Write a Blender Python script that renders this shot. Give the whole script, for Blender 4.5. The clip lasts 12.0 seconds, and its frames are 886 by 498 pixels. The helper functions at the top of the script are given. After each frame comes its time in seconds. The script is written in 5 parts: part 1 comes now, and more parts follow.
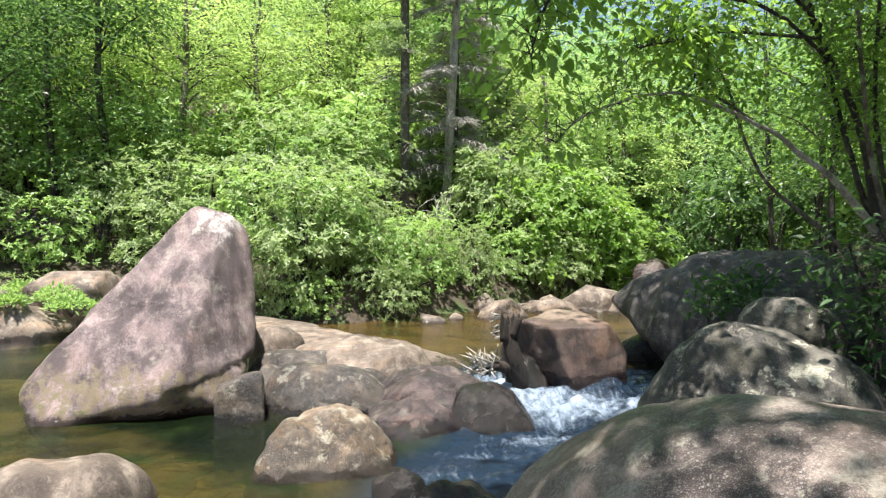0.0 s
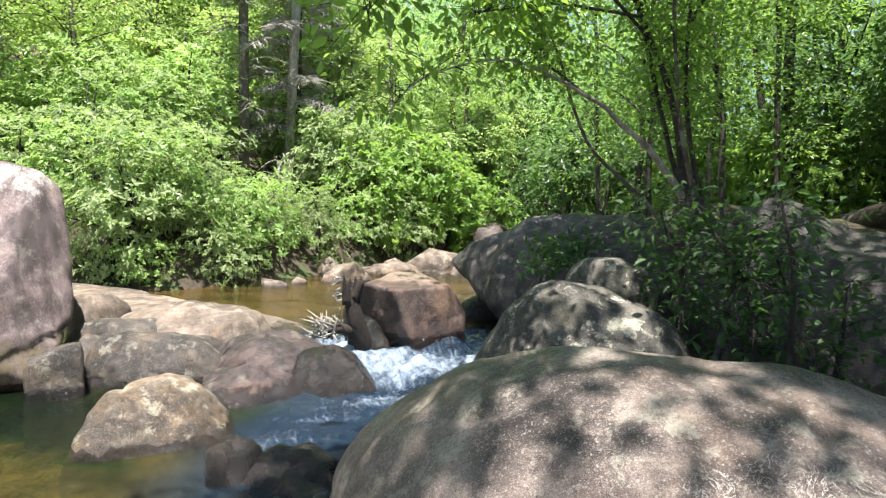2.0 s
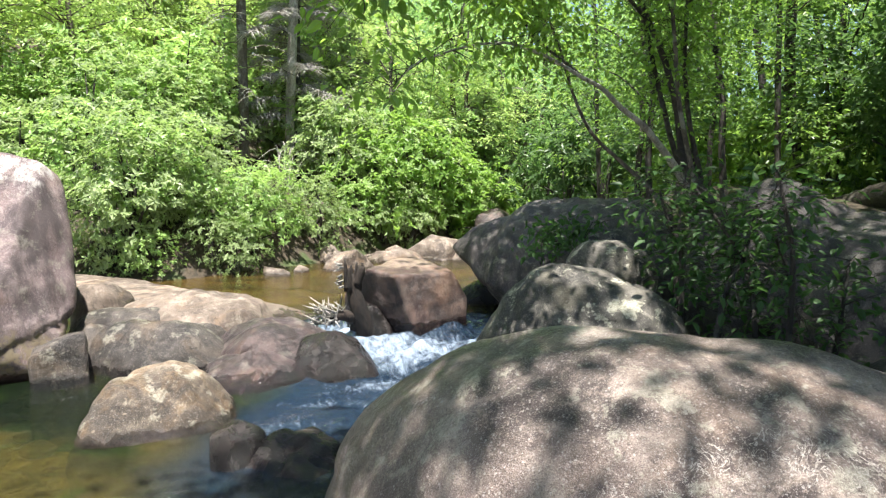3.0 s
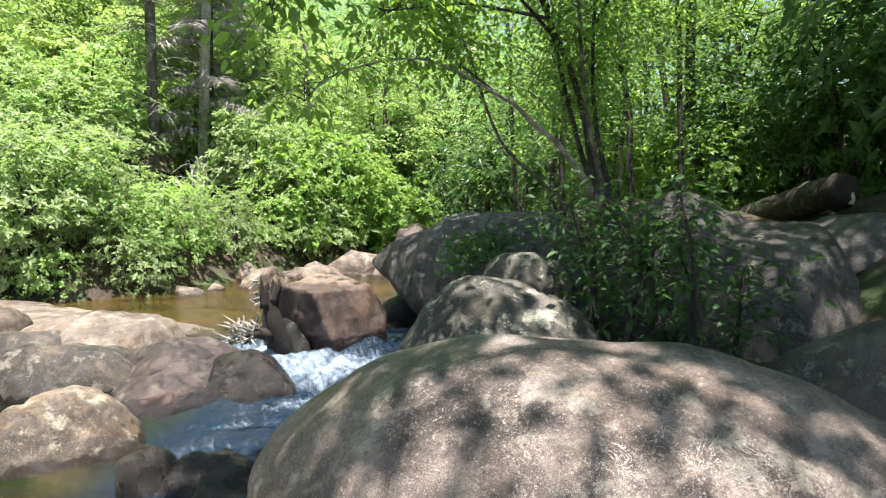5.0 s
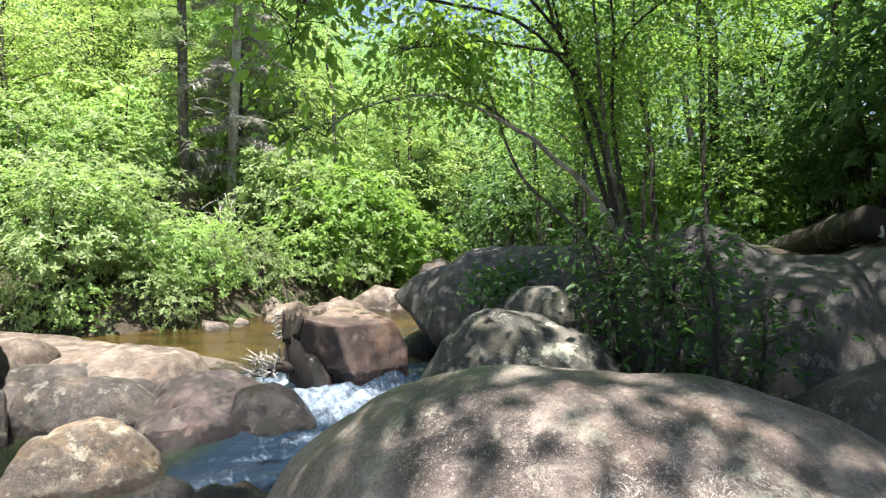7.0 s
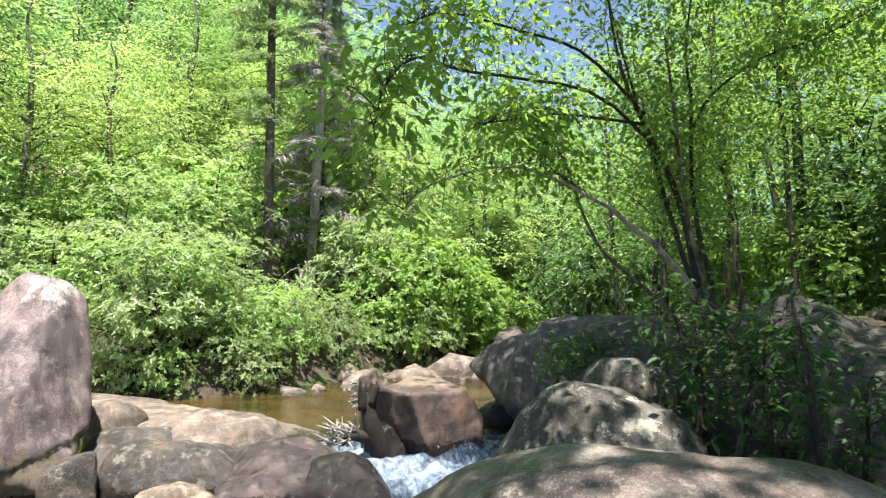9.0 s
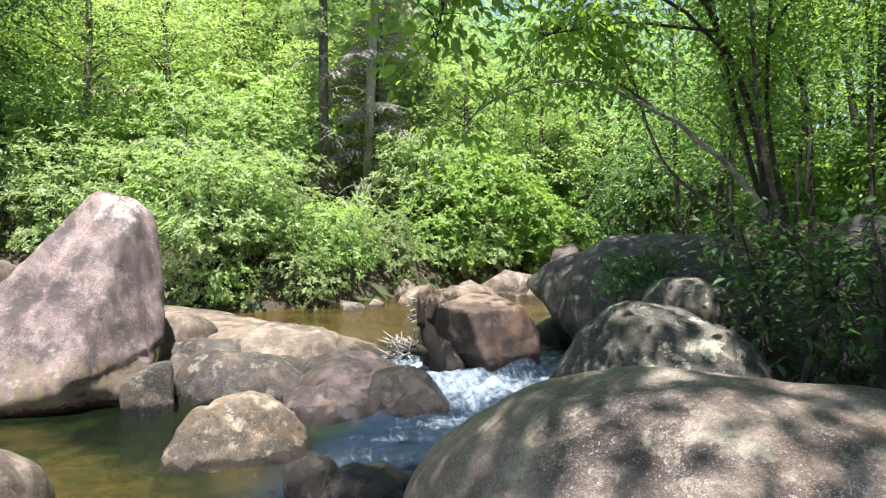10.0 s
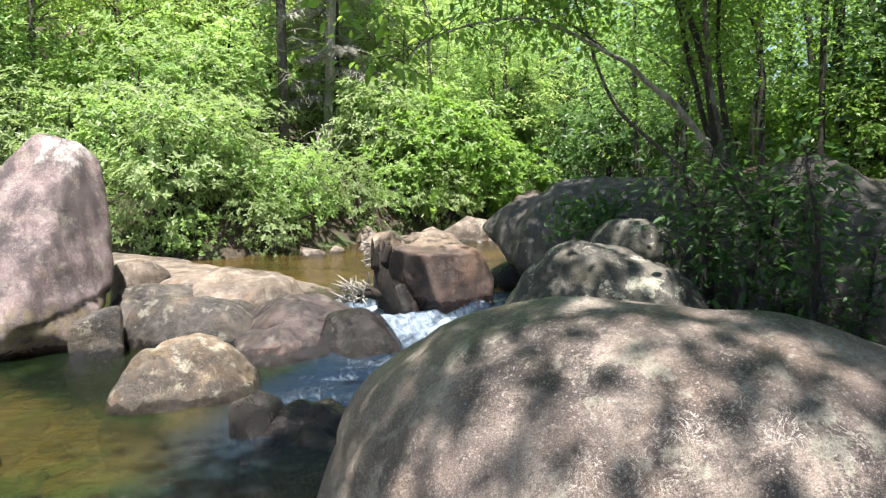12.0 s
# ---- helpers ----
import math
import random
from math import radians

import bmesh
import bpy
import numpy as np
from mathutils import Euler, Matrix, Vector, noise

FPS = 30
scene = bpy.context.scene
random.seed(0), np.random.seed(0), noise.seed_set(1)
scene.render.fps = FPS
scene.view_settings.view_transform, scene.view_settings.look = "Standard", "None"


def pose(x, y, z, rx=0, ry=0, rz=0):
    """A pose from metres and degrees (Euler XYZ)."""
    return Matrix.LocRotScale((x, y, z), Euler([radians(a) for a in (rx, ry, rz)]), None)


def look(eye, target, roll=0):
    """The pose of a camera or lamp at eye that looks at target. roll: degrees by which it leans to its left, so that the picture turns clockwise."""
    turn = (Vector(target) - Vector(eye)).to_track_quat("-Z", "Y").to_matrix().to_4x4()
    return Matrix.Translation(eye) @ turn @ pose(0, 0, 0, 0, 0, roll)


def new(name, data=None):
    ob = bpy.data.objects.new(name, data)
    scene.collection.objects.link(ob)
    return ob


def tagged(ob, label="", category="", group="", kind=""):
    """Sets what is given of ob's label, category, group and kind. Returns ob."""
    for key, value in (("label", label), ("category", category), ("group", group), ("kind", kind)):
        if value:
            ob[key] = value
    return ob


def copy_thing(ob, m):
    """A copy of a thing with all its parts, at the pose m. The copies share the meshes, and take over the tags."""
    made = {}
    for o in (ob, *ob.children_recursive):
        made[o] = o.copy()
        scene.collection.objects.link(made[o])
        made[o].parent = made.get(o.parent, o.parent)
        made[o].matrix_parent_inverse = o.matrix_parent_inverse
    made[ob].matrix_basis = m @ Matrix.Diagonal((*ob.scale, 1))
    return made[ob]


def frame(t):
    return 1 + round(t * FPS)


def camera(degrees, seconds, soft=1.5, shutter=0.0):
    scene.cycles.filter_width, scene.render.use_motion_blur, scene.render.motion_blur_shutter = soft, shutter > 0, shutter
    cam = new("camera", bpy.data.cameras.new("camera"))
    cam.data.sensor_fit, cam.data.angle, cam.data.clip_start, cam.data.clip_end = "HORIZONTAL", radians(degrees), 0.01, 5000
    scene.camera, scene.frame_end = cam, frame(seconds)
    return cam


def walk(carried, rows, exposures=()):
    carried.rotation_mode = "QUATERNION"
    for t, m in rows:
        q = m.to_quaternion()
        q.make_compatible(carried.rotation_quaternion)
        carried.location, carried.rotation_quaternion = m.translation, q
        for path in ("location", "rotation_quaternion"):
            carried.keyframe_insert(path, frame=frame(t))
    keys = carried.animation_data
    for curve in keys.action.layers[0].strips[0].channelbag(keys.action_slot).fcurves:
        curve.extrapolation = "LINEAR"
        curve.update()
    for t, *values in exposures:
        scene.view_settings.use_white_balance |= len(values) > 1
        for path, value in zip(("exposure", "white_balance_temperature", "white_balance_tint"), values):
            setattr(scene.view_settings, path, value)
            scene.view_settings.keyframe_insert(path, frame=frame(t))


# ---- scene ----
cam = camera(65.7, 12.0, 1.25)
PATH = [
    (0, 0.000, 0.000, 1.600, 90.21, -0.11, 0.00),
    (0.5, 0.062, -0.012, 1.599, 90.05, 1.42, -9.10),
    (1, 0.074, -0.016, 1.593, 89.88, 1.70, -14.16),
    (1.5, 0.053, 0.003, 1.597, 89.06, -0.60, -12.92),
    (2, 0.040, 0.019, 1.585, 87.28, -0.46, -12.78),
    (2.5, 0.042, 0.024, 1.585, 86.10, -0.13, -12.42),
    (3, 0.053, 0.001, 1.568, 86.21, 0.34, -12.63),
    (3.5, 0.076, -0.033, 1.547, 85.10, 0.13, -15.64),
    (3.7, 0.074, -0.021, 1.550, 85.47, -0.21, -16.63),
    (5.3, 0.078, -0.029, 1.556, 87.50, 0.97, -19.30),
    (5.5, 0.074, -0.041, 1.547, 87.44, 0.98, -19.07),
    (6, 0.091, -0.061, 1.538, 88.13, 1.31, -18.10),
    (6.5, 0.117, -0.060, 1.537, 89.50, 1.13, -16.87),
    (7, 0.115, -0.058, 1.537, 90.45, 0.98, -17.04),
    (7.2, 0.111, -0.060, 1.533, 91.75, 1.08, -16.70),
    (8.8, 0.105, -0.070, 1.562, 95.80, 0.45, -11.30),
    (9, 0.101, -0.070, 1.560, 96.08, 0.47, -10.85),
    (9.5, 0.074, -0.038, 1.570, 94.31, -0.13, -7.66),
    (10, 0.068, -0.025, 1.578, 89.13, 0.23, -6.38),
    (10.5, 0.071, -0.033, 1.571, 84.12, -0.20, -7.05),
    (11, 0.116, -0.036, 1.557, 84.83, 2.11, -9.93),
    (11.5, 0.155, -0.031, 1.546, 84.85, 2.10, -9.31),
    (12, 0.210, -0.057, 1.524, 84.86, 0.43, -9.01),
]
walk(cam, [(t, pose(x, y, z, rx, ry, rz)) for t, x, y, z, rx, ry, rz in PATH], [(0, 1.60), (1, 1.54), (1.6, 1.70), (2.4, 1.80), (7, 1.80), (9, 1.74), (10.5, 1.70), (12, 1.70)])

# ---- light: clear summer sky, one high sun ----
SUN = Vector((-0.08, -0.20, 0.92)).normalized()
world = bpy.data.worlds.new("sky")
scene.world = world
world.use_nodes = True
wn = world.node_tree.nodes
sky = wn.new("ShaderNodeTexSky")
sky.sky_type = "NISHITA"
sky.sun_disc = False
sky.sun_elevation = math.asin(SUN.z)
sky.sun_rotation = math.atan2(SUN.x, SUN.y)
world.node_tree.links.new(sky.outputs[0], wn["Background"].inputs[0])
wn["Background"].inputs[1].default_value = 0.065
sun_data = bpy.data.lights.new("sun", "SUN")
sun_data.energy, sun_data.angle, sun_data.color = 5.0, radians(0.6), (1.0, 0.955, 0.89)
sun_lamp = new("sun", sun_data)
sun_lamp.matrix_world = look(SUN * 60, (0, 0, 0))


# ---- materials ----
class Nodes:
    """Small wrapper that makes nodes and links them."""

    def __init__(self, name):
        self.m = bpy.data.materials.new(name)
        self.m.use_nodes = True
        self.t = self.m.node_tree
        self.t.nodes.clear()
        self.out = self.t.nodes.new("ShaderNodeOutputMaterial")
        self.pos = self.t.nodes.new("ShaderNodeNewGeometry").outputs["Position"]

    def n(self, kind, ins=(), operation="", attribute_name="", interpolation_type=""):
        node = self.t.nodes.new("ShaderNode" + kind)
        if operation:
            node.operation = operation
        if attribute_name:
            node.attribute_name = attribute_name
        if interpolation_type:
            node.interpolation_type = interpolation_type
        for k, v in dict(ins).items():
            s = node.inputs[k]
            if isinstance(v, bpy.types.NodeSocket):
                self.t.links.new(v, s)
            else:
                s.default_value = v
        return node

    def noise(self, scale, detail=6, rough=0.55, vec=None, dist=0.0):
        return self.n("TexNoise", {"Vector": vec or self.pos, "Scale": scale, "Detail": detail, "Roughness": rough, "Distortion": dist}).outputs["Fac"]

    def ramp(self, fac, a, b, x=0.0, y=1.0):
        return self.n("MapRange", {0: fac, 1: a, 2: b, 3: x, 4: y}, interpolation_type="SMOOTHSTEP").outputs[0]

    def mix(self, fac, a, b, how="MIX"):
        node = self.t.nodes.new("ShaderNodeMix")
        node.data_type, node.blend_type = "RGBA", how
        for i, v in ((0, fac), (6, a), (7, b)):
            if isinstance(v, bpy.types.NodeSocket):
                self.t.links.new(v, node.inputs[i])
            else:
                node.inputs[i].default_value = v if i == 0 else (*v, 1)
        return node.outputs[2]

    def math(self, op, a, b=0.0):
        return self.n("Math", {0: a, 1: b}, operation=op).outputs[0]

    def bump(self, height, strength, distance, normal=None):
        ins = {"Height": height, "Strength": strength, "Distance": distance}
        if normal:
            ins["Normal"] = normal
        return self.n("Bump", ins).outputs[0]

    def done(self, shader):
        self.t.links.new(shader, self.out.inputs[0])
        return self.m


def rock_material(name, dark, mid, light, lichen=0.5, spots=0.5, rough=0.62, wet_line=None, gloss=0.4, streak=0.0, cap=None, moss=0.0, mottle=0.5, veins=0.0, tint=(0.20, 0.12, 0.06)):
    """Weathered river granite: broad tone zones, long steep streaks, crusts of pale and dark lichen, mineral grains;
    wet just over the water.
    """
    k = Nodes(name)
    obj = k.n("ObjectInfo").outputs["Random"]
    shift = k.n("VectorMath", {0: k.pos, 1: k.n("CombineXYZ", {0: obj, 1: obj, 2: obj}).outputs[0]}, operation="ADD").outputs[0]
    big = k.noise(1.6, 4, 0.55, shift, 0.8)
    mid_n = k.noise(4.6, 10, 0.68, shift, 0.5)
    blotch = k.noise(13, 10, 0.75, shift, 0.4)
    fine = k.noise(60, 6, 0.75, shift)
    grit = k.noise(230, 2, 0.6, shift)
    c = k.mix(k.ramp(big, 0.36, 0.62), dark, mid)
    c = k.mix(k.ramp(mid_n, 0.47, 0.69), c, light)
    c = k.mix(k.math("MULTIPLY", k.ramp(k.noise(2.3, 5, 0.6, shift, 1.0), 0.50, 0.68), 0.45), c, tint)
    c = k.mix(k.math("MULTIPLY", k.ramp(blotch, 0.55, 0.61), mottle * 0.75), c, tuple(min(1, v * 1.35) for v in light))
    c = k.mix(k.math("MULTIPLY", k.ramp(blotch, 0.45, 0.39), mottle), c, tuple(v * 0.5 for v in dark))
    c = k.mix(k.math("MULTIPLY", k.ramp(fine, 0.54, 0.64), 0.15 + 0.3 * spots), c, tuple(min(1, v * 1.35) for v in light))
    c = k.mix(k.math("MULTIPLY", k.ramp(fine, 0.46, 0.36), 0.2 + 0.3 * spots), c, tuple(v * 0.55 for v in dark))
    c = k.mix(k.math("MULTIPLY", k.ramp(grit, 0.57, 0.64), 0.5 * spots), c, (0.50, 0.46, 0.43))
    c = k.mix(k.math("MULTIPLY", k.ramp(grit, 0.43, 0.34), 0.5 * spots), c, (0.025, 0.022, 0.022))
    cell = k.n("TexVoronoi", {"Vector": shift, "Scale": 85.0}).outputs
    fleck = k.math("MULTIPLY", k.ramp(cell["Distance"], 0.36, 0.26), k.ramp(k.n("SeparateColor", {0: cell["Color"]}).outputs[0], 0.80, 0.84))
    c = k.mix(k.math("MULTIPLY", fleck, 0.55 * spots), c, (0.50, 0.47, 0.44))
    if veins:
        line = k.math("ABSOLUTE", k.math("SUBTRACT", k.noise(15, 4, 0.6, shift, 2.2), 0.5))
        thread = k.math("MULTIPLY", k.ramp(line, 0.020, 0.004), k.ramp(k.noise(2.6, 4, 0.6, shift), 0.54, 0.64))
        c = k.mix(k.math("MULTIPLY", thread, veins), c, (0.62, 0.57, 0.51))
    if streak:
        run = k.noise(1.0, 6, 0.6, k.n("Mapping", {"Vector": shift, "Rotation": (0, 0.25, 0), "Scale": (4.2, 4.2, 0.55)}).outputs[0], 0.3)
        c = k.mix(k.math("MULTIPLY", k.ramp(run, 0.56, 0.38), streak), c, tuple(v * 0.42 for v in dark))
        c = k.mix(k.math("MULTIPLY", k.ramp(run, 0.56, 0.66), streak * 0.5), c, tuple(min(1, v * 1.4) for v in light))
    crust = k.noise(6.5, 12, 0.72, shift, 0.3)
    scab = k.math("MULTIPLY", k.ramp(crust, 0.56, 0.59), k.ramp(fine, 0.38, 0.5, 0.5, 1.0))
    c = k.mix(k.math("MULTIPLY", scab, lichen), c, k.mix(k.ramp(fine, 0.4, 0.6), (0.30, 0.285, 0.22), (0.46, 0.44, 0.36)))
    z = k.n("SeparateXYZ", {0: k.pos}).outputs[2]
    # cap: pale patch round a top; on the rust boulder it paints in sunlight
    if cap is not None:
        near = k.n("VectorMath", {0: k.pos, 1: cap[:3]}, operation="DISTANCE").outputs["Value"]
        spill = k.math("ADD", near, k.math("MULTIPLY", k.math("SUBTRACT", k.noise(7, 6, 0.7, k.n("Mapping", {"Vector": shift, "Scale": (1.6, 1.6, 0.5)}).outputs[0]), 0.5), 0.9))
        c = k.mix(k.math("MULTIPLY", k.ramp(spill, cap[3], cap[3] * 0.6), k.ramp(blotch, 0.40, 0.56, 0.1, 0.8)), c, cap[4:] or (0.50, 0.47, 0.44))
    r = k.ramp(mid_n, 0.3, 0.7, rough - 0.1, rough + 0.15)
    if moss:
        low = k.ramp(k.math("ADD", z, k.math("MULTIPLY", k.math("SUBTRACT", mid_n, 0.5), 0.9)), 0.66, 0.50)
        c = k.mix(k.math("MULTIPLY", k.math("MULTIPLY", low, k.ramp(blotch, 0.44, 0.54)), moss), c, k.mix(k.ramp(mid_n, 0.56, 0.62), (0.15, 0.115, 0.065), (0.085, 0.105, 0.022)))
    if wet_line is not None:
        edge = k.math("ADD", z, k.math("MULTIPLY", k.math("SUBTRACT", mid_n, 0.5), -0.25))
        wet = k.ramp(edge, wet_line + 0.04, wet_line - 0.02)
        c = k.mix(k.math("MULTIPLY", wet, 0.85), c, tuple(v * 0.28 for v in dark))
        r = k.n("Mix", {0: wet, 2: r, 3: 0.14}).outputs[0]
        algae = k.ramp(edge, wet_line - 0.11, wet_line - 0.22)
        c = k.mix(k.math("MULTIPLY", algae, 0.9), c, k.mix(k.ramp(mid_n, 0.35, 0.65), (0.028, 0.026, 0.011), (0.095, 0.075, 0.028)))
    h = k.math("ADD", k.math("MULTIPLY", mid_n, 0.35), k.math("MULTIPLY", blotch, 0.45))
    b = k.bump(h, 0.7, 0.05)
    b = k.bump(k.math("ADD", fine, k.math("MULTIPLY", grit, 0.5)), 0.8, 0.012, b)
    return k.done(k.n("BsdfPrincipled", {"Base Color": c, "Roughness": r, "Normal": b, "Specular IOR Level": gloss}).outputs[0])


def leaf_material(name, low, high, back, gloss=0.35, rough=0.4, thin=0.42):
    """Leaves that let some sun through; each leaf has its own shade of green."""
    k = Nodes(name)
    isl = k.n("NewGeometry").outputs["Random Per Island"]
    obj = k.n("ObjectInfo").outputs["Random"]
    blot = k.noise(0.55, 3, 0.5)
    f = k.math("ADD", k.math("MULTIPLY", isl, 0.55), k.math("MULTIPLY", k.ramp(blot, 0.3, 0.7), 0.3))
    f = k.math("ADD", f, k.math("MULTIPLY", obj, 0.15))
    c = k.mix(f, low, high)
    dif = k.n("BsdfPrincipled", {"Base Color": c, "Roughness": rough, "Specular IOR Level": gloss}).outputs[0]
    tr = k.n("BsdfTranslucent", {"Color": k.mix(f, tuple(v * 0.8 for v in back), back)}).outputs[0]
    return k.done(k.n("MixShader", {0: thin, 1: dif, 2: tr}).outputs[0])


def bark_material(name, dark, light, stretch=0.25, lichen=0.0):
    k = Nodes(name)
    v = k.n("Mapping", {"Vector": k.pos, "Scale": (1, 1, stretch)}).outputs[0]
    a = k.noise(9, 6, 0.6, v)
    b = k.noise(45, 6, 0.7, v)
    c = k.mix(k.ramp(a, 0.3, 0.7), dark, light)
    c = k.mix(k.math("MULTIPLY", k.ramp(b, 0.55, 0.35), 0.7), c, tuple(q * 0.35 for q in dark))
    if lichen:
        c = k.mix(k.math("MULTIPLY", k.ramp(k.noise(6, 5), 0.54, 0.62), lichen), c, (0.42, 0.44, 0.38))
    n = k.bump(k.math("ADD", a, b), 0.7, 0.03)
    return k.done(k.n("BsdfPrincipled", {"Base Color": c, "Roughness": 0.85, "Normal": n}).outputs[0])


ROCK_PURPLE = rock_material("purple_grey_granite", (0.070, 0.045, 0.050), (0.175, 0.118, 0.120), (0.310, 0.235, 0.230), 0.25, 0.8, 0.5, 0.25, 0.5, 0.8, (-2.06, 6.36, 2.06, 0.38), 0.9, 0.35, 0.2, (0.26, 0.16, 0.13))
ROCK_NEAR = rock_material("mottled_granite", (0.052, 0.037, 0.035), (0.152, 0.113, 0.101), (0.335, 0.268, 0.228), 0.45, 0.8, 0.42, None, 0.6, 0.0, None, 0.0, 0.5, 0.75, (0.27, 0.185, 0.135))
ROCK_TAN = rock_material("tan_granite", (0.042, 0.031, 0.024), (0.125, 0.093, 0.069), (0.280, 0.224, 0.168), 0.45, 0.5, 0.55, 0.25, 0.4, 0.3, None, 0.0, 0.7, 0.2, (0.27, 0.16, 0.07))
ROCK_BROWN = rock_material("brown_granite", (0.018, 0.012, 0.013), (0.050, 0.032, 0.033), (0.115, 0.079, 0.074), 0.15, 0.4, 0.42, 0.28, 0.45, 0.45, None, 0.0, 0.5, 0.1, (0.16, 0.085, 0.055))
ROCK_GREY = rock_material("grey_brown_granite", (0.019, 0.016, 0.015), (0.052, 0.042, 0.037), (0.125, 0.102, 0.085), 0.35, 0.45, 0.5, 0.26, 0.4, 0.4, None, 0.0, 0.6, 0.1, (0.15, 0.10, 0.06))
# the colour in its cap is the sunlit tan put on its top
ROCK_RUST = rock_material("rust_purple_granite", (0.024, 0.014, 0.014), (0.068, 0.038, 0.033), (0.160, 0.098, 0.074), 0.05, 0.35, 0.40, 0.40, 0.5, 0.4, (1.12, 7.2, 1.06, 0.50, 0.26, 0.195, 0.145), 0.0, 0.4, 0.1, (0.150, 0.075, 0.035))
ROCK_DARK = rock_material("dark_grey_granite", (0.028, 0.025, 0.026), (0.066, 0.057, 0.056), (0.130, 0.112, 0.103), 0.3, 0.4, 0.55, None, 0.45, 0.5, None, 0.0, 0.5, 0.1, (0.11, 0.085, 0.07))
ROCK_LICHEN = rock_material("lichen_grey_granite", (0.032, 0.030, 0.027), (0.085, 0.078, 0.068), (0.185, 0.168, 0.140), 1.0, 0.55, 0.6, None, 0.4, 0.2, None, 0.0, 0.75, 0.1, (0.16, 0.14, 0.09))
# black of wet rocks; also paints shade in the gap and under the driftwood
ROCK_WET_AND_SHADED = rock_material("wet_and_shaded_black_rock", (0.005, 0.004, 0.004), (0.011, 0.008, 0.007), (0.026, 0.017, 0.015), 0.0, 0.04, 0.24, None, 0.45, 0.0, None, 0.0, 0.5, 0.0, (0.018, 0.011, 0.008))
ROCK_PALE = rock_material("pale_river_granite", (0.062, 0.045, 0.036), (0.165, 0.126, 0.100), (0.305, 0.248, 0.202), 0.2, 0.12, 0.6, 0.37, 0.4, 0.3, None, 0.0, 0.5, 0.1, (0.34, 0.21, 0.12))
LEAF_RHODO = leaf_material("rhododendron_leaf", (0.070, 0.110, 0.045), (0.40, 0.485, 0.245), (0.44, 0.60, 0.19), 0.3, 0.45, 0.40)
LEAF_FRESH = leaf_material("fresh_shrub_leaf", (0.106, 0.204, 0.061), (0.403, 0.551, 0.195), (0.509, 0.734, 0.195))
LEAF_HILL = leaf_material("hillside_leaf", (0.111, 0.204, 0.061), (0.498, 0.612, 0.232), (0.657, 0.857, 0.244), 0.3, 0.45, 0.45)
LEAF_WOOD = leaf_material("woodland_leaf", (0.074, 0.153, 0.055), (0.307, 0.459, 0.171), (0.382, 0.632, 0.183))
# darkened copies of the leaf greens, with shade put into the colour
LEAF_SHADED = leaf_material("leaf_with_painted_shade", (0.030, 0.062, 0.023), (0.100, 0.172, 0.060), (0.17, 0.31, 0.08))
LEAF_SHADED_DARK = leaf_material("leaf_with_deep_painted_shade", (0.016, 0.042, 0.015), (0.058, 0.122, 0.038), (0.11, 0.23, 0.055), 0.3, 0.5)
# brighter partner of the shaded leaf, with sunlight put into the colour
LEAF_BRIGHT = leaf_material("bright_leaf", (0.075, 0.150, 0.036), (0.23, 0.34, 0.09), (0.42, 0.66, 0.12))
LEAF_NEAR = leaf_material("streamside_leaf", (0.045, 0.105, 0.020), (0.16, 0.28, 0.055), (0.40, 0.64, 0.09), 0.5, 0.35, 0.5)
NEEDLE = leaf_material("hemlock_needle", (0.12, 0.18, 0.08), (0.34, 0.43, 0.20), (0.40, 0.54, 0.20))
BARK = bark_material("grey_brown_bark", (0.07, 0.055, 0.045), (0.17, 0.145, 0.125), 0.25, 0.3)
BARK_DARK = bark_material("dark_bark", (0.018, 0.015, 0.013), (0.060, 0.048, 0.041), 0.25, 0.1)
BARK_PALE = bark_material("pale_bark", (0.24, 0.215, 0.19), (0.52, 0.48, 0.43), 0.3, 0.5)
DEADWOOD = bark_material("grey_dead_twigs", (0.30, 0.28, 0.25), (0.52, 0.49, 0.45), 0.4)
DRIFTWOOD = bark_material("wet_dark_driftwood", (0.006, 0.004, 0.003), (0.030, 0.019, 0.013), 0.5)
LOGWOOD = bark_material("rotting_log_bark", (0.016, 0.012, 0.009), (0.058, 0.044, 0.033), 1.0, 0.15)


def ground_material():
    """Leaf litter and soil on the banks, sand and stones under the water."""
    k = Nodes("bank_soil_and_river_bed")
    z = k.n("SeparateXYZ", {0: k.pos}).outputs[2]
    a, b = k.noise(1.7, 6, 0.6), k.noise(14, 6, 0.7)
    soil = k.mix(k.ramp(b, 0.3, 0.7), (0.022, 0.018, 0.012), (0.085, 0.062, 0.040))
    soil = k.mix(k.math("MULTIPLY", k.ramp(a, 0.5, 0.62), 0.7), soil, (0.05, 0.085, 0.02))
    cells = k.n("TexVoronoi", {"Vector": k.pos, "Scale": 3.2}).outputs
    bed = k.mix(k.ramp(a, 0.36, 0.62), (0.03, 0.032, 0.014), (0.22, 0.17, 0.065))
    bed = k.mix(k.math("MULTIPLY", k.ramp(b, 0.4, 0.7), 0.4), bed, (0.22, 0.19, 0.08))
    bed = k.mix(k.math("MULTIPLY", k.ramp(cells["Distance"], 0.25, 0.1), 0.6), bed, (0.06, 0.055, 0.03))
    c = k.mix(k.ramp(z, 0.1, 0.35), bed, soil)
    n = k.bump(k.math("ADD", a, b), 0.8, 0.08)
    return k.done(k.n("BsdfPrincipled", {"Base Color": c, "Roughness": 0.9, "Normal": n}).outputs[0])


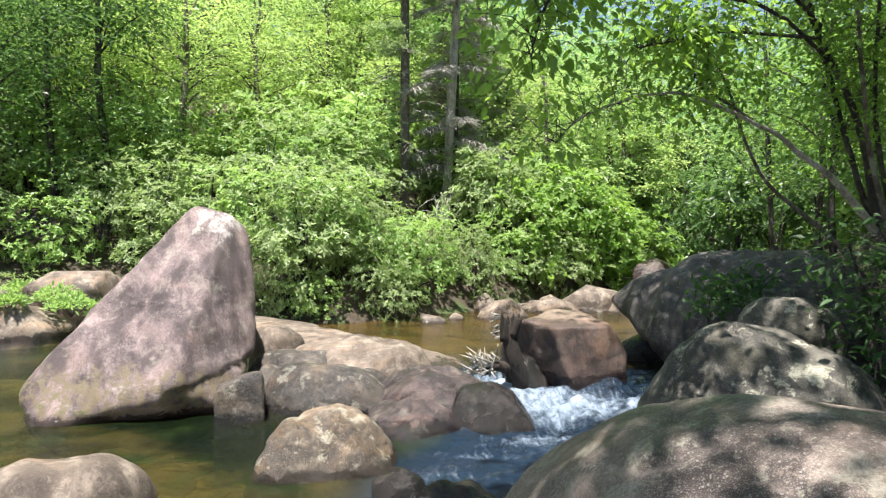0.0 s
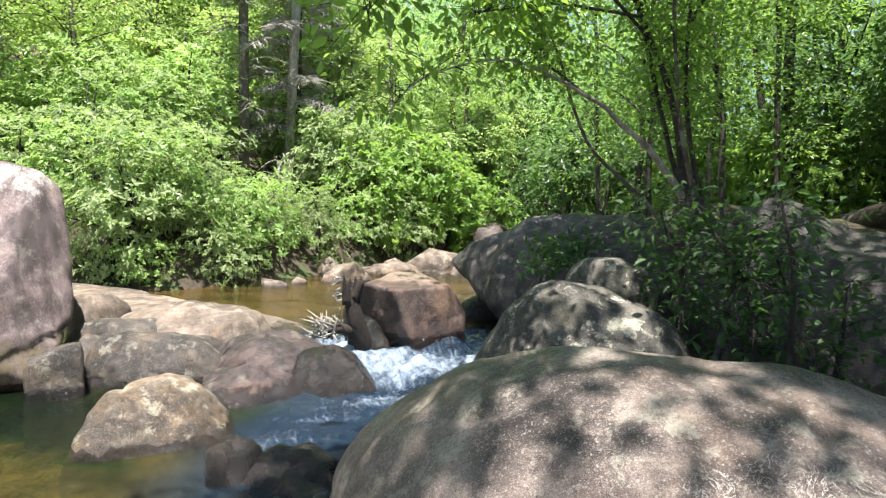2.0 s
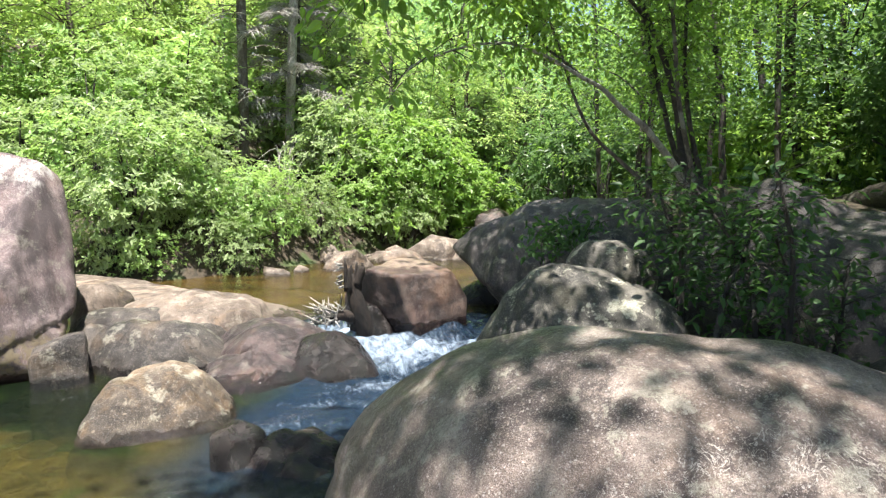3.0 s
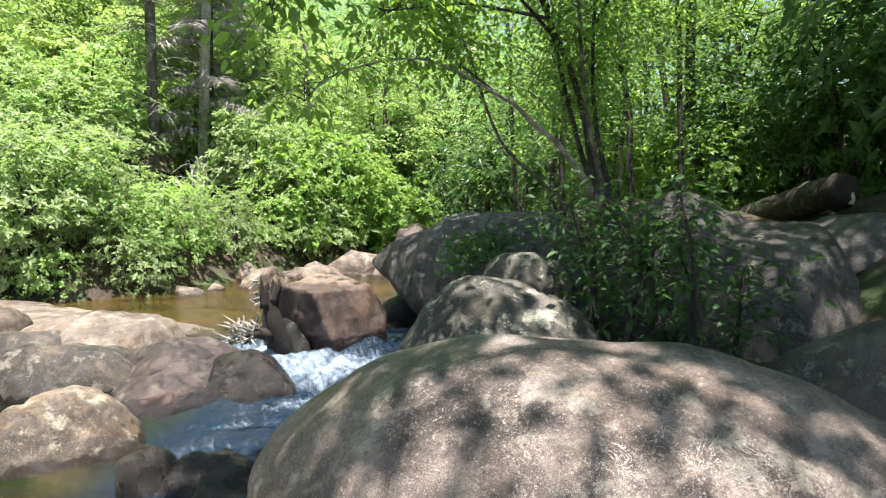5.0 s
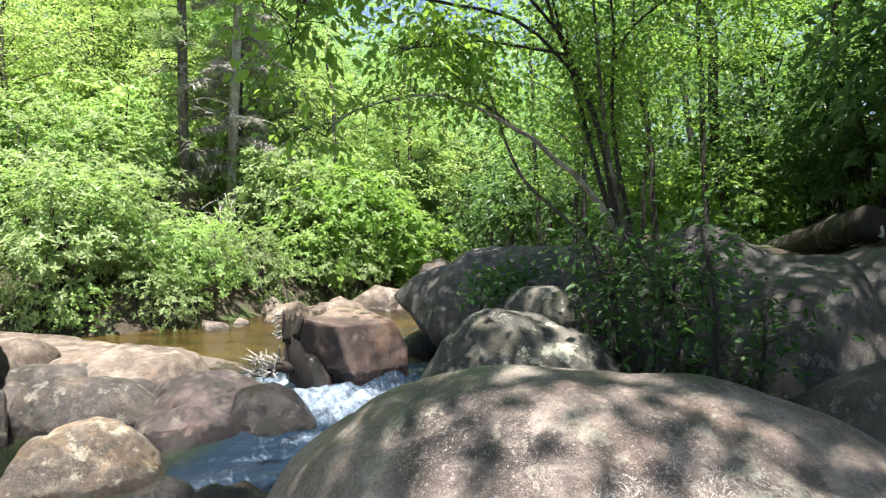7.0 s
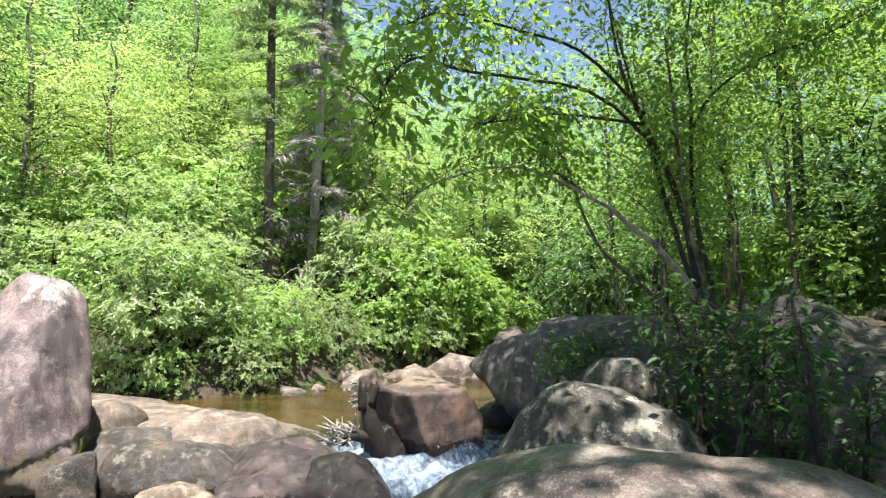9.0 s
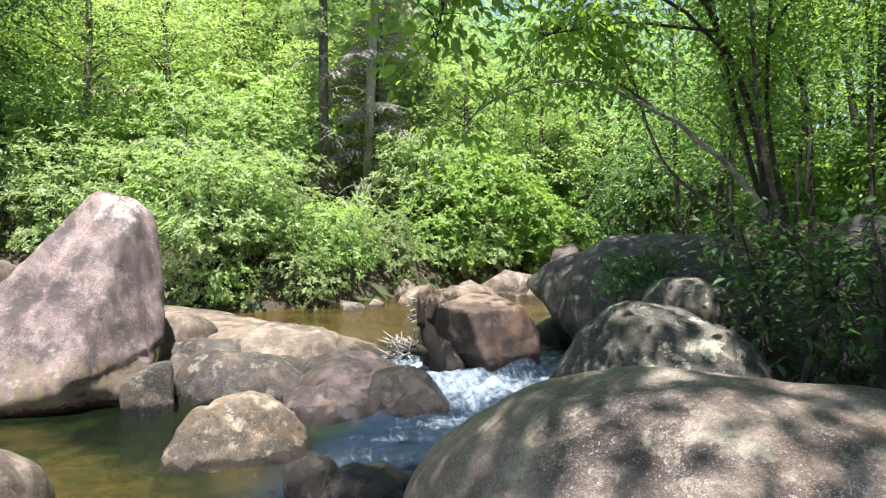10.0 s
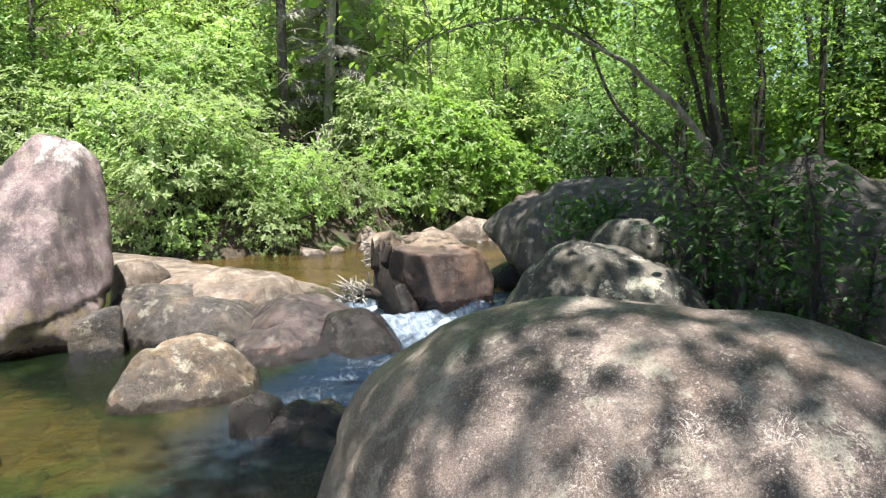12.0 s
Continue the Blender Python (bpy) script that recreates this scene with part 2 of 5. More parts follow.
def water_material():
    """Clear brown stream: see-through, mirror-like at a slant, white where it breaks."""
    k = Nodes("stream_water")
    v = k.n("Mapping", {"Vector": k.pos, "Scale": (1, 0.8, 1)}).outputs[0]
    foam = k.n("Attribute", attribute_name="foam").outputs["Fac"]
    w1, w2 = k.noise(3.2, 4, 0.5, v, 0.5), k.noise(13, 5, 0.6, v, 0.8)
    choppy = k.ramp(foam, 0.0, 0.3, 0.42, 1.0)
    n = k.bump(k.math("MULTIPLY", k.math("ADD", w1, k.math("ADD", k.math("MULTIPLY", w2, 0.6), k.math("MULTIPLY", k.noise(34, 4, 0.6, v, 0.5), 0.16))), choppy), 1.0, 0.12)
    fres = k.n("Fresnel", {"IOR": 1.33, "Normal": n}).outputs[0]
    see = k.n("BsdfTransparent", {"Color": (0.56, 0.52, 0.27, 1)}).outputs[0]
    gl = k.n("BsdfAnisotropic", {"Color": (1, 1, 1, 1), "Roughness": 0.06, "Normal": n}).outputs[0]
    # dark blue body colour paints in the sky's reflection on the run
    deep = k.n("BsdfDiffuse", {"Color": (0.008, 0.017, 0.032, 1)}).outputs[0]
    silt = k.n("BsdfDiffuse", {"Color": k.mix(k.ramp(k.noise(0.9, 5), 0.40, 0.60), (0.006, 0.012, 0.005), k.mix(k.ramp(k.noise(1.7, 3), 0.42, 0.58), (0.026, 0.046, 0.012), (0.066, 0.056, 0.016)))}).outputs[0]
    sand = k.n("BsdfDiffuse", {"Color": k.mix(k.ramp(k.noise(1.1, 5), 0.38, 0.62), (0.026, 0.021, 0.007), (0.098, 0.062, 0.017))}).outputs[0]
    silt = k.n("MixShader", {0: k.n("Attribute", attribute_name="sandy").outputs["Fac"], 1: silt, 2: sand}).outputs[0]
    murk = k.n("MixShader", {0: 0.52, 1: see, 2: silt}).outputs[0]
    body = k.n("MixShader", {0: k.ramp(foam, 0.03, 0.3, 0.0, 0.9), 1: murk, 2: deep}).outputs[0]
    calm = k.n("MixShader", {0: k.ramp(fres, 0.0, 1.0, 0.02, 1.0), 1: body, 2: gl}).outputs[0]
    flow = k.n("Mapping", {"Vector": k.pos, "Rotation": (0, 0, 0.55), "Scale": (1.9, 0.6, 1)}).outputs[0]
    strand, lace = k.noise(7, 10, 0.65, flow, 1.2), k.noise(24, 8, 0.7, flow, 0.8)
    crest = k.n("Attribute", attribute_name="crest").outputs["Fac"]
    white = k.math("ADD", k.math("ADD", crest, k.ramp(foam, 0.1, 0.6, 0.0, 0.12)), k.math("ADD", k.math("MULTIPLY", strand, 0.9), k.math("MULTIPLY", lace, 0.35)))
    white = k.math("MULTIPLY", k.ramp(white, 0.80, 1.50), 0.9)
    fm = k.n("BsdfPrincipled", {"Base Color": (0.44, 0.54, 0.68, 1), "Roughness": 0.35, "Normal": n}).outputs[0]
    return k.done(k.n("MixShader", {0: white, 1: calm, 2: fm}).outputs[0])


GROUND = ground_material()
WATER = water_material()


# ---- building helpers ----
def mesh_of(name, verts, faces, mat, smooth=True):
    """A mesh from arrays: verts (n, 3) and faces (m, 3 or 4)."""
    verts, faces = np.asarray(verts, np.float32), np.asarray(faces, np.int32)
    me = bpy.data.meshes.new(name)
    me.vertices.add(len(verts))
    me.vertices.foreach_set("co", verts.ravel())
    n, k = faces.shape
    me.loops.add(n * k)
    me.loops.foreach_set("vertex_index", faces.ravel())
    me.polygons.add(n)
    me.polygons.foreach_set("loop_start", np.arange(0, n * k, k, dtype=np.int32))
    me.polygons.foreach_set("use_smooth", np.full(n, smooth))
    me.update(calc_edges=True)
    me.materials.append(mat)
    return me


def part(name, me, parent, label="", at=None):
    ob = new(name, me)
    ob.parent = parent
    if at is not None:
        ob.matrix_basis = at
    if label:
        ob["label"] = label
    return ob


def thing(name, at, label, category, group="", me=None, kind=""):
    ob = new(name, me)
    ob.matrix_basis = at
    return tagged(ob, label, category, group, kind)


def tube(points, radii, sides=8, wobble=0.0, rng=None):
    """A tapered round limb along points: verts and faces."""
    p = np.asarray(points, float)
    r = np.interp(np.arange(len(p)), np.linspace(0, len(p) - 1, len(radii)), radii)
    t = np.gradient(p, axis=0)
    t /= np.linalg.norm(t, axis=1)[:, None] + 1e-9
    side = np.cross(t, np.where(np.abs(t[:, 2:3]) > 0.9, [[1.0, 0, 0]], [[0, 0, 1.0]]))
    side /= np.linalg.norm(side, axis=1)[:, None] + 1e-9
    up = np.cross(side, t)
    a = np.arange(sides) * 2 * math.pi / sides
    rr = r[:, None] * (1 + (rng.normal(0, wobble, (len(p), sides)) if rng is not None else 0))
    v = p[:, None] + rr[..., None] * (np.cos(a)[None, :, None] * side[:, None] + np.sin(a)[None, :, None] * up[:, None])
    i, j = np.meshgrid(np.arange(len(p) - 1), np.arange(sides), indexing="ij")
    j2 = (j + 1) % sides
    f = np.stack([i * sides + j, i * sides + j2, (i + 1) * sides + j2, (i + 1) * sides + j], -1).reshape(-1, 4)
    n = len(p) * sides
    v = np.vstack([v.reshape(-1, 3), p[:1], p[-1:]])
    j = np.arange(sides)
    lo = np.stack([np.full(sides, n), (j + 1) % sides, j, j], 1)
    hi = np.stack([np.full(sides, n + 1), (len(p) - 1) * sides + j, (len(p) - 1) * sides + (j + 1) % sides, (len(p) - 1) * sides + (j + 1) % sides], 1)
    return v, np.vstack([f, lo[:, [0, 1, 2, 2]], hi])


def tubes(name, runs, mat):
    """Several limbs in one mesh (twigs of one part)."""
    vs, fs, n = [], [], 0
    for v, f in runs:
        tri = np.vstack([f[:, [0, 1, 2]], f[f[:, 2] != f[:, 3]][:, [0, 2, 3]]])
        vs.append(v), fs.append(tri + n)
        n += len(v)
    return mesh_of(name, np.vstack(vs), np.vstack(fs), mat)


def bend(points, n=12):
    """A smooth curve through a few points."""
    p = np.asarray(points, float)
    s = np.linspace(0, len(p) - 1, n)
    i = np.clip(s.astype(int), 0, len(p) - 2)
    u = (s - i)[:, None]
    a, b, c, d = p[np.maximum(i - 1, 0)], p[i], p[i + 1], p[np.minimum(i + 2, len(p) - 1)]
    return 0.5 * (2 * b + (c - a) * u + (2 * a - 5 * b + 4 * c - d) * u ** 2 + (3 * b - 3 * c + d - a) * u ** 3)


def leaf_mesh(name, p, d, up, length, width, rng, mat, fine=False):
    """Single folded leaves: base points p, directions d, face directions up."""
    n = len(p)
    d = d / (np.linalg.norm(d, axis=1)[:, None] + 1e-9)
    s = np.cross(d, up)
    s /= np.linalg.norm(s, axis=1)[:, None] + 1e-9
    nrm = np.cross(s, d)
    size = rng.uniform(0.6, 1.25, n)[:, None]
    L, W = length * size, width * size
    if fine:
        rows = [p, p + d * L * 0.3 + s * W * 0.45 + nrm * W * 0.14, p + d * L * 0.65 + s * W * 0.38 + nrm * W * 0.1 - nrm * L * 0.05,
                p + d * L - nrm * L * 0.16, p + d * L * 0.65 - s * W * 0.38 + nrm * W * 0.1 - nrm * L * 0.05, p + d * L * 0.3 - s * W * 0.45 + nrm * W * 0.14,
                p + d * L * 0.5 - nrm * L * 0.02]
        tri = [[0, 1, 6], [1, 2, 6], [2, 3, 6], [3, 4, 6], [4, 5, 6], [5, 0, 6]]
    else:
        rows = [p, p + d * L * 0.45 + s * W * 0.5 + nrm * W * 0.16, p + d * L - nrm * L * 0.12, p + d * L * 0.45 - s * W * 0.5 + nrm * W * 0.16]
        tri = [[0, 1, 2], [0, 2, 3]]
    v = np.stack(rows, 1).reshape(-1, 3)
    b = np.arange(n)[:, None] * len(rows)
    return mesh_of(name, v, np.vstack([b + t for t in tri]), mat, smooth=False)


def leaves(name, rng, centres, spread, each, length, width, mat, droop=0.25, flat=0.6, fine=False, layered=False):
    """Single leaves round many twig ends, in one mesh; layered: each twig end holds its leaves in one tilted plane."""
    c = np.repeat(np.asarray(centres, float), each, axis=0)
    n = len(c)
    off = rng.normal(0, 1, (n, 3)) * np.asarray(spread)
    d = off / (np.linalg.norm(off, axis=1)[:, None] + 1e-6) + rng.normal(0, 0.5, (n, 3))
    d[:, 2] = d[:, 2] * (1 - flat) - droop
    if layered:
        out = np.asarray(centres, float) * [1, 1, 0]
        out = out / (np.abs(out).max() + 1e-6)
        up = np.repeat(rng.normal(0, 0.30, (len(centres), 3)) + out * 0.8 + [0, 0, 1.0], each, axis=0)
        off = off - up * ((off * up).sum(1) / (up * up).sum(1))[:, None] * 0.85
        d = off / (np.linalg.norm(off, axis=1)[:, None] + 1e-6) + rng.normal(0, 0.35, (n, 3)) * [1, 1, 0.3] - [0, 0, 0.15]
        return leaf_mesh(name, c + off - up * 0.10 * (np.linalg.norm(off, axis=1)[:, None] / max(spread)) ** 2 * max(spread), d, up + rng.normal(0, 0.16, (n, 3)), length, width, rng, mat, fine)
    return leaf_mesh(name, c + off, d, rng.normal(0, 0.42, (n, 3)) + [0, 0, 1.0], length, width, rng, mat, fine)


def rosettes(name, rng, centres, axes, each, length, width, mat):
    """Whorls of long leaves at the twig ends, as rhododendrons carry them."""
    a = axes / (np.linalg.norm(axes, axis=1)[:, None] + 1e-9)
    side = np.cross(a, rng.normal(0, 1, a.shape))
    side /= np.linalg.norm(side, axis=1)[:, None] + 1e-9
    other = np.cross(a, side)
    turn = (np.arange(each) * 2 * math.pi / each)[None, :] + rng.normal(0, 0.25, (len(a), each))
    ring = np.cos(turn)[..., None] * side[:, None] + np.sin(turn)[..., None] * other[:, None]
    d = (ring + a[:, None] * rng.uniform(-0.25, 0.75, (len(a), each, 1))).reshape(-1, 3)
    p = np.repeat(np.asarray(centres, float), each, axis=0) + rng.normal(0, 0.015, (len(a) * each, 3))
    return leaf_mesh(name, p, d, np.repeat(a, each, axis=0) + rng.normal(0, 0.2, (len(a) * each, 3)), length, width, rng, mat)


# ---- ground: one sheet, river bed, banks and hillsides ----
LEFT_BANK = [(-60, -6), (-30, 4), (-14, 9.5), (-8.5, 11.8), (-5.0, 13.6), (-1.7, 12.0), (-0.4, 13.6), (1.4, 15.6), (4.2, 17.6), (7, 21), (12, 34), (20, 60), (40, 200)]
RIGHT_BANK = [(30, -60), (10, -14), (6.2, -4), (4.6, 0), (4.2, 3), (4.4, 6), (4.6, 9), (5.4, 14), (6.8, 18), (9.5, 23), (15.5, 34), (26, 60), (60, 200)]
WEIR = [(-12, 16), (-5.2, 13.6), (-3.1, 11.6), (-1.9, 10.0), (-0.8, 8.7), (0.15, 7.8), (0.8, 6.9), (1.5, 6.2), (3.2, 5.6)]


def beyond(line, x, y, side):
    """Signed distance past a line; positive on its left (side 1) or right (side -1)."""
    best = np.full(np.shape(x), 1e9)
    sign = np.ones(np.shape(x))
    for (ax, ay), (bx, by) in zip(line, line[1:]):
        dx, dy = bx - ax, by - ay
        u = np.clip(((x - ax) * dx + (y - ay) * dy) / (dx * dx + dy * dy), 0, 1)
        ex, ey = x - ax - u * dx, y - ay - u * dy
        d = np.hypot(ex, ey)
        near = d < best
        best = np.where(near, d, best)
        sign = np.where(near, np.sign(dx * (y - ay) - dy * (x - ax)), sign)
    return best * sign * side


def step(v, a, b):
    u = np.clip((v - a) / (b - a), 0, 1)
    return u * u * (3 - 2 * u)


def water_level(x, y):
    return 0.2 + 0.14 * step(beyond(WEIR, x, y, 1), -1.3, 0.3)


def ground_level(x, y):
    x, y = np.asarray(x, float), np.asarray(y, float)
    l, r = beyond(LEFT_BANK, x, y, 1), beyond(RIGHT_BANK, x, y, -1)
    up = step(beyond(WEIR, x, y, 1), -1.0, 0.6)
    bed = -0.22 + 0.26 * up + 0.10 * np.sin(x * 2.1 + y * 0.7) * np.sin(y * 1.7 - x)
    left = 0.45 * step(l, -0.8, 0.5) + 0.55 * step(l, -0.2, 1.2) + 0.36 * np.clip(l, 0, 6) + 0.62 * np.clip(l - 6, 0, 70)
    right = 0.6 * step(r, -1.0, 0.3) + 0.9 * step(r, -0.3, 1.6) + 0.05 * np.clip(r, 0, 20) + 0.30 * np.clip(r - 20, 0, 70)
    lump = 0.10 * np.sin(x * 0.9 + 1) * np.cos(y * 1.1) * step(np.maximum(l, r), 0, 2)
    dip = 0.6 * np.exp(-((x - 6.0) ** 2 + (y - 6.0) ** 2) / 1.7)
    return bed + left + right + lump - dip


axis = np.sinh(np.linspace(-1, 1, 241) * 5.2) / math.sinh(5.2)
gx, gy = np.meshgrid(axis * 420, axis * 420 + 7, indexing="ij")
gi, gj = np.meshgrid(np.arange(240), np.arange(240), indexing="ij")
quads = np.stack([gi * 241 + gj, (gi + 1) * 241 + gj, (gi + 1) * 241 + gj + 1, gi * 241 + gj + 1], -1).reshape(-1, 4)
ground = new("ground", mesh_of("ground", np.stack([gx, gy, ground_level(gx, gy)], -1).reshape(-1, 3), quads, GROUND))
tagged(ground, "brown leaf litter banks and sandy river bed", "ground", "", "structure")


# ---- water: one sheet, upper pool, chute and lower pool ----
CHUTE = [(2.1, 6.6), (1.5, 6.35), (1.0, 5.9), (0.75, 5.3), (0.45, 4.7), (0.2, 4.2), (-0.05, 3.6), (-0.2, 2.9), (-0.35, 2.1)]


def chute_mask(x, y):
    """How rough the water runs: full in the chute, fading into the pool."""
    d = np.abs(beyond(CHUTE, x, y, 1))
    mid = (1 - step(d, 0.2, 1.05)) * (0.45 * step(y, 1.6, 3.0) + 0.55 * step(y, 2.9, 4.6))
    spill = np.exp(-(((x - 0.5) / 0.35) ** 2 + ((y - 7.1) / 0.5) ** 2))
    return np.clip(mid * (0.35 + 0.65 * step(y, 4.9, 6.2)) + 0.9 * spill, 0, 1)


def white_mask(x, y):
    """Where it breaks white: the slide past the driftwood, the fall under the rust boulder and the riffles below."""
    def spot(cx, cy, rx, ry):
        return np.exp(-(((x - cx) / rx) ** 2 + ((y - cy) / ry) ** 2))
    fall = spot(1.25, 6.0, 0.75, 0.42) + spot(0.52, 7.0, 0.30, 0.5) + 0.8 * spot(0.85, 6.45, 0.35, 0.3)
    riffle = 0.8 * spot(0.72, 5.15, 0.32, 0.16) + 0.55 * spot(0.30, 4.75, 0.40, 0.12) + 0.5 * spot(0.05, 4.35, 0.30, 0.16) + 0.45 * spot(0.15, 5.02, 0.35, 0.08)
    return np.clip(fall + riffle, 0, 1)


def water_sheet():
    nx, ny = 200, 270
    wx = np.sinh(np.linspace(-1, 1, nx) * 3.6) / math.sinh(3.6) * 24 + 0.5
    wy = np.sinh(np.linspace(-0.75, 1.18, ny) * 2.6) / math.sinh(2.6) * 26 + 5.6
    x, y = np.meshgrid(wx, wy, indexing="ij")
    foam = chute_mask(x, y)
    z = water_level(x, y)
    swell = np.array([noise.turbulence(Vector((a * 3.1, b * 2.2, 0.3)), 4, False) if f > 0.02 else 0.0 for a, b, f in zip(x.ravel(), y.ravel(), foam.ravel())]).reshape(x.shape)
    z = z + foam * (swell - 0.35) * 0.11
    crest = white_mask(x, y) * (0.40 + 0.8 * np.clip(swell - 0.2, 0, 1))
    i, j = np.meshgrid(np.arange(nx - 1), np.arange(ny - 1), indexing="ij")
    f = np.stack([i * ny + j, (i + 1) * ny + j, (i + 1) * ny + j + 1, i * ny + j + 1], -1).reshape(-1, 4)
    me = mesh_of("water", np.stack([x, y, z], -1).reshape(-1, 3), f, WATER)
    me.attributes.new("foam", "FLOAT", "POINT").data.foreach_set("value", foam.ravel().astype(np.float32))
    me.attributes.new("crest", "FLOAT", "POINT").data.foreach_set("value", crest.ravel().astype(np.float32))
    sandy = step(beyond(WEIR, x, y, 1), -0.2, 0.6)
    me.attributes.new("sandy", "FLOAT", "POINT").data.foreach_set("value", sandy.ravel().astype(np.float32))
    return me


water = tagged(new("water", water_sheet()), "clear brown mountain stream with a white-blue cascade between boulders", "water", "", "structure")


# ---- boulders ----
def boulder(name, at, turn, tilt, reach, front, back, mat, label, group="", sides=5, sharp=24, rough=0.05, seed=1, full=1.06, cuts=(), groove=None, chips=10, joints=0.6, foot=None, faces=(), ribs=0.0):
    """A worn, facetted boulder. It faces the way turn and tilt give (degrees); reach: how far its body goes from the middle
    in twelve clock directions round that axis; front and back: its depth along the axis; sharp: how crisp its edges are;
    cuts: flat faces, each by its clock direction, its lift towards the front and its distance; groove: a worn joint at a height, its slope and its depth;
    chips: small flat breaks; joints: how deep fine cracks go; foot: the height below which its base spreads out;
    faces: broad flat sides, each through three spots (right, up, front) from the middle; ribs: depth of the worn hollows that run down its sides."""
    rng = np.random.default_rng(seed)
    a, b = radians(turn), radians(tilt)
    F = np.array([math.sin(a) * math.cos(b), -math.cos(a) * math.cos(b), math.sin(b)])
    R = np.array([math.cos(a), math.sin(a), 0.0])
    U = np.cross(F, R)
    U = U if U[2] > 0 else -U

    def way(hour, lift):
        g, e = radians(30 * hour), radians(lift)
        return math.cos(e) * (math.sin(g) * R + math.cos(g) * U) + math.sin(e) * F

    normals, dist = [F, -F], [front, back]
    for h in range(12):
        normals.append(way(h, 0)), dist.append(reach[h])
        for lift in (35, 62):
            c, s = math.cos(radians(lift)), math.sin(radians(lift))
            for sign, deep in ((1, front), (-1, back)):
                normals.append(way(h, sign * lift))
                dist.append(math.hypot(reach[h] * c, deep * s) * full)
    for k in range(chips):
        h, lift = rng.uniform(0, 12), rng.uniform(15, 70)
        c, s = math.cos(radians(lift)), math.sin(radians(lift))
        normals.append(way(h, lift))
        dist.append(math.hypot(np.interp(h, range(13), (*reach, reach[0])) * c, front * s) * rng.uniform(0.86, 0.99))
    for h, lift, away in cuts:
        normals.append(way(h, lift)), dist.append(away)
    for spots in faces:
        a0, b0, c0 = (q[0] * R + q[1] * U + q[2] * F for q in np.array(spots, float))
        n0 = np.cross(b0 - a0, c0 - a0)
        n0 = n0 / np.linalg.norm(n0) * np.sign(n0 @ a0)
        normals.append(n0), dist.append(float(n0 @ a0))
    bm = bmesh.new()
    bmesh.ops.create_icosphere(bm, subdivisions=sides, radius=1)
    d = np.array([v.co[:] for v in bm.verts])
    tri = np.array([[v.index for v in f.verts] for f in bm.faces])
    bm.free()
    d /= np.linalg.norm(d, axis=1)[:, None]
    q = np.clip(d @ np.array(normals).T / np.array(dist), 0, None)
    p = d * (1.025 * (q ** sharp).sum(1) ** (-1 / sharp))[:, None]
    size = float(np.mean(reach))
    off = Vector(rng.uniform(-50, 50, 3))
    lump = np.array([noise.fractal(Vector(v) * (1.5 / size) + off, 1.0, 2.1, 3) for v in p])
    dent = np.array([noise.fractal(Vector(v) * 4.5 + off, 0.8, 2.2, 5) for v in p])
    crack = np.array([abs(noise.noise(Vector((v[0], v[1], v[2] * 1.8)) * (1.1 / size) + off * 1.7)) for v in p])
    p = p + d * (lump * rough * size + dent * min(0.012, 0.03 * size) - np.exp(-(crack / 0.02) ** 2) * joints * min(0.03, 0.03 * size))[:, None]
    if ribs:
        hollow = np.array([noise.fractal(Vector((v[0] * 3.4, v[1] * 3.4, v[2] * 0.9)) + off, 0.9, 2.0, 3) for v in p])
        p = p + d * (ribs * hollow)[:, None]
    if groove:
        h = p[:, 2] + at[2] - groove[0] - groove[1] * (p @ R)
        h = h + np.array([0.10 * noise.noise(Vector(v) * 2.2 + off) + 0.03 * noise.noise(Vector(v) * 9 + off) for v in p])
        p = p - d * (groove[2] * np.exp(-(h / 0.035) ** 2) + 0.4 * groove[2] * step(h, 0.0, -0.06))[:, None]
    if foot is not None:
        low = np.clip((foot + 0.02 - p[:, 2] - at[2]) / 0.4, 0, 1.5)
        p[:, :2] *= (1 + 0.45 * low)[:, None]
    ob = new(name, mesh_of(name, p, tri, mat))
    ob.location = at
    return tagged(ob, label, "rock", group)


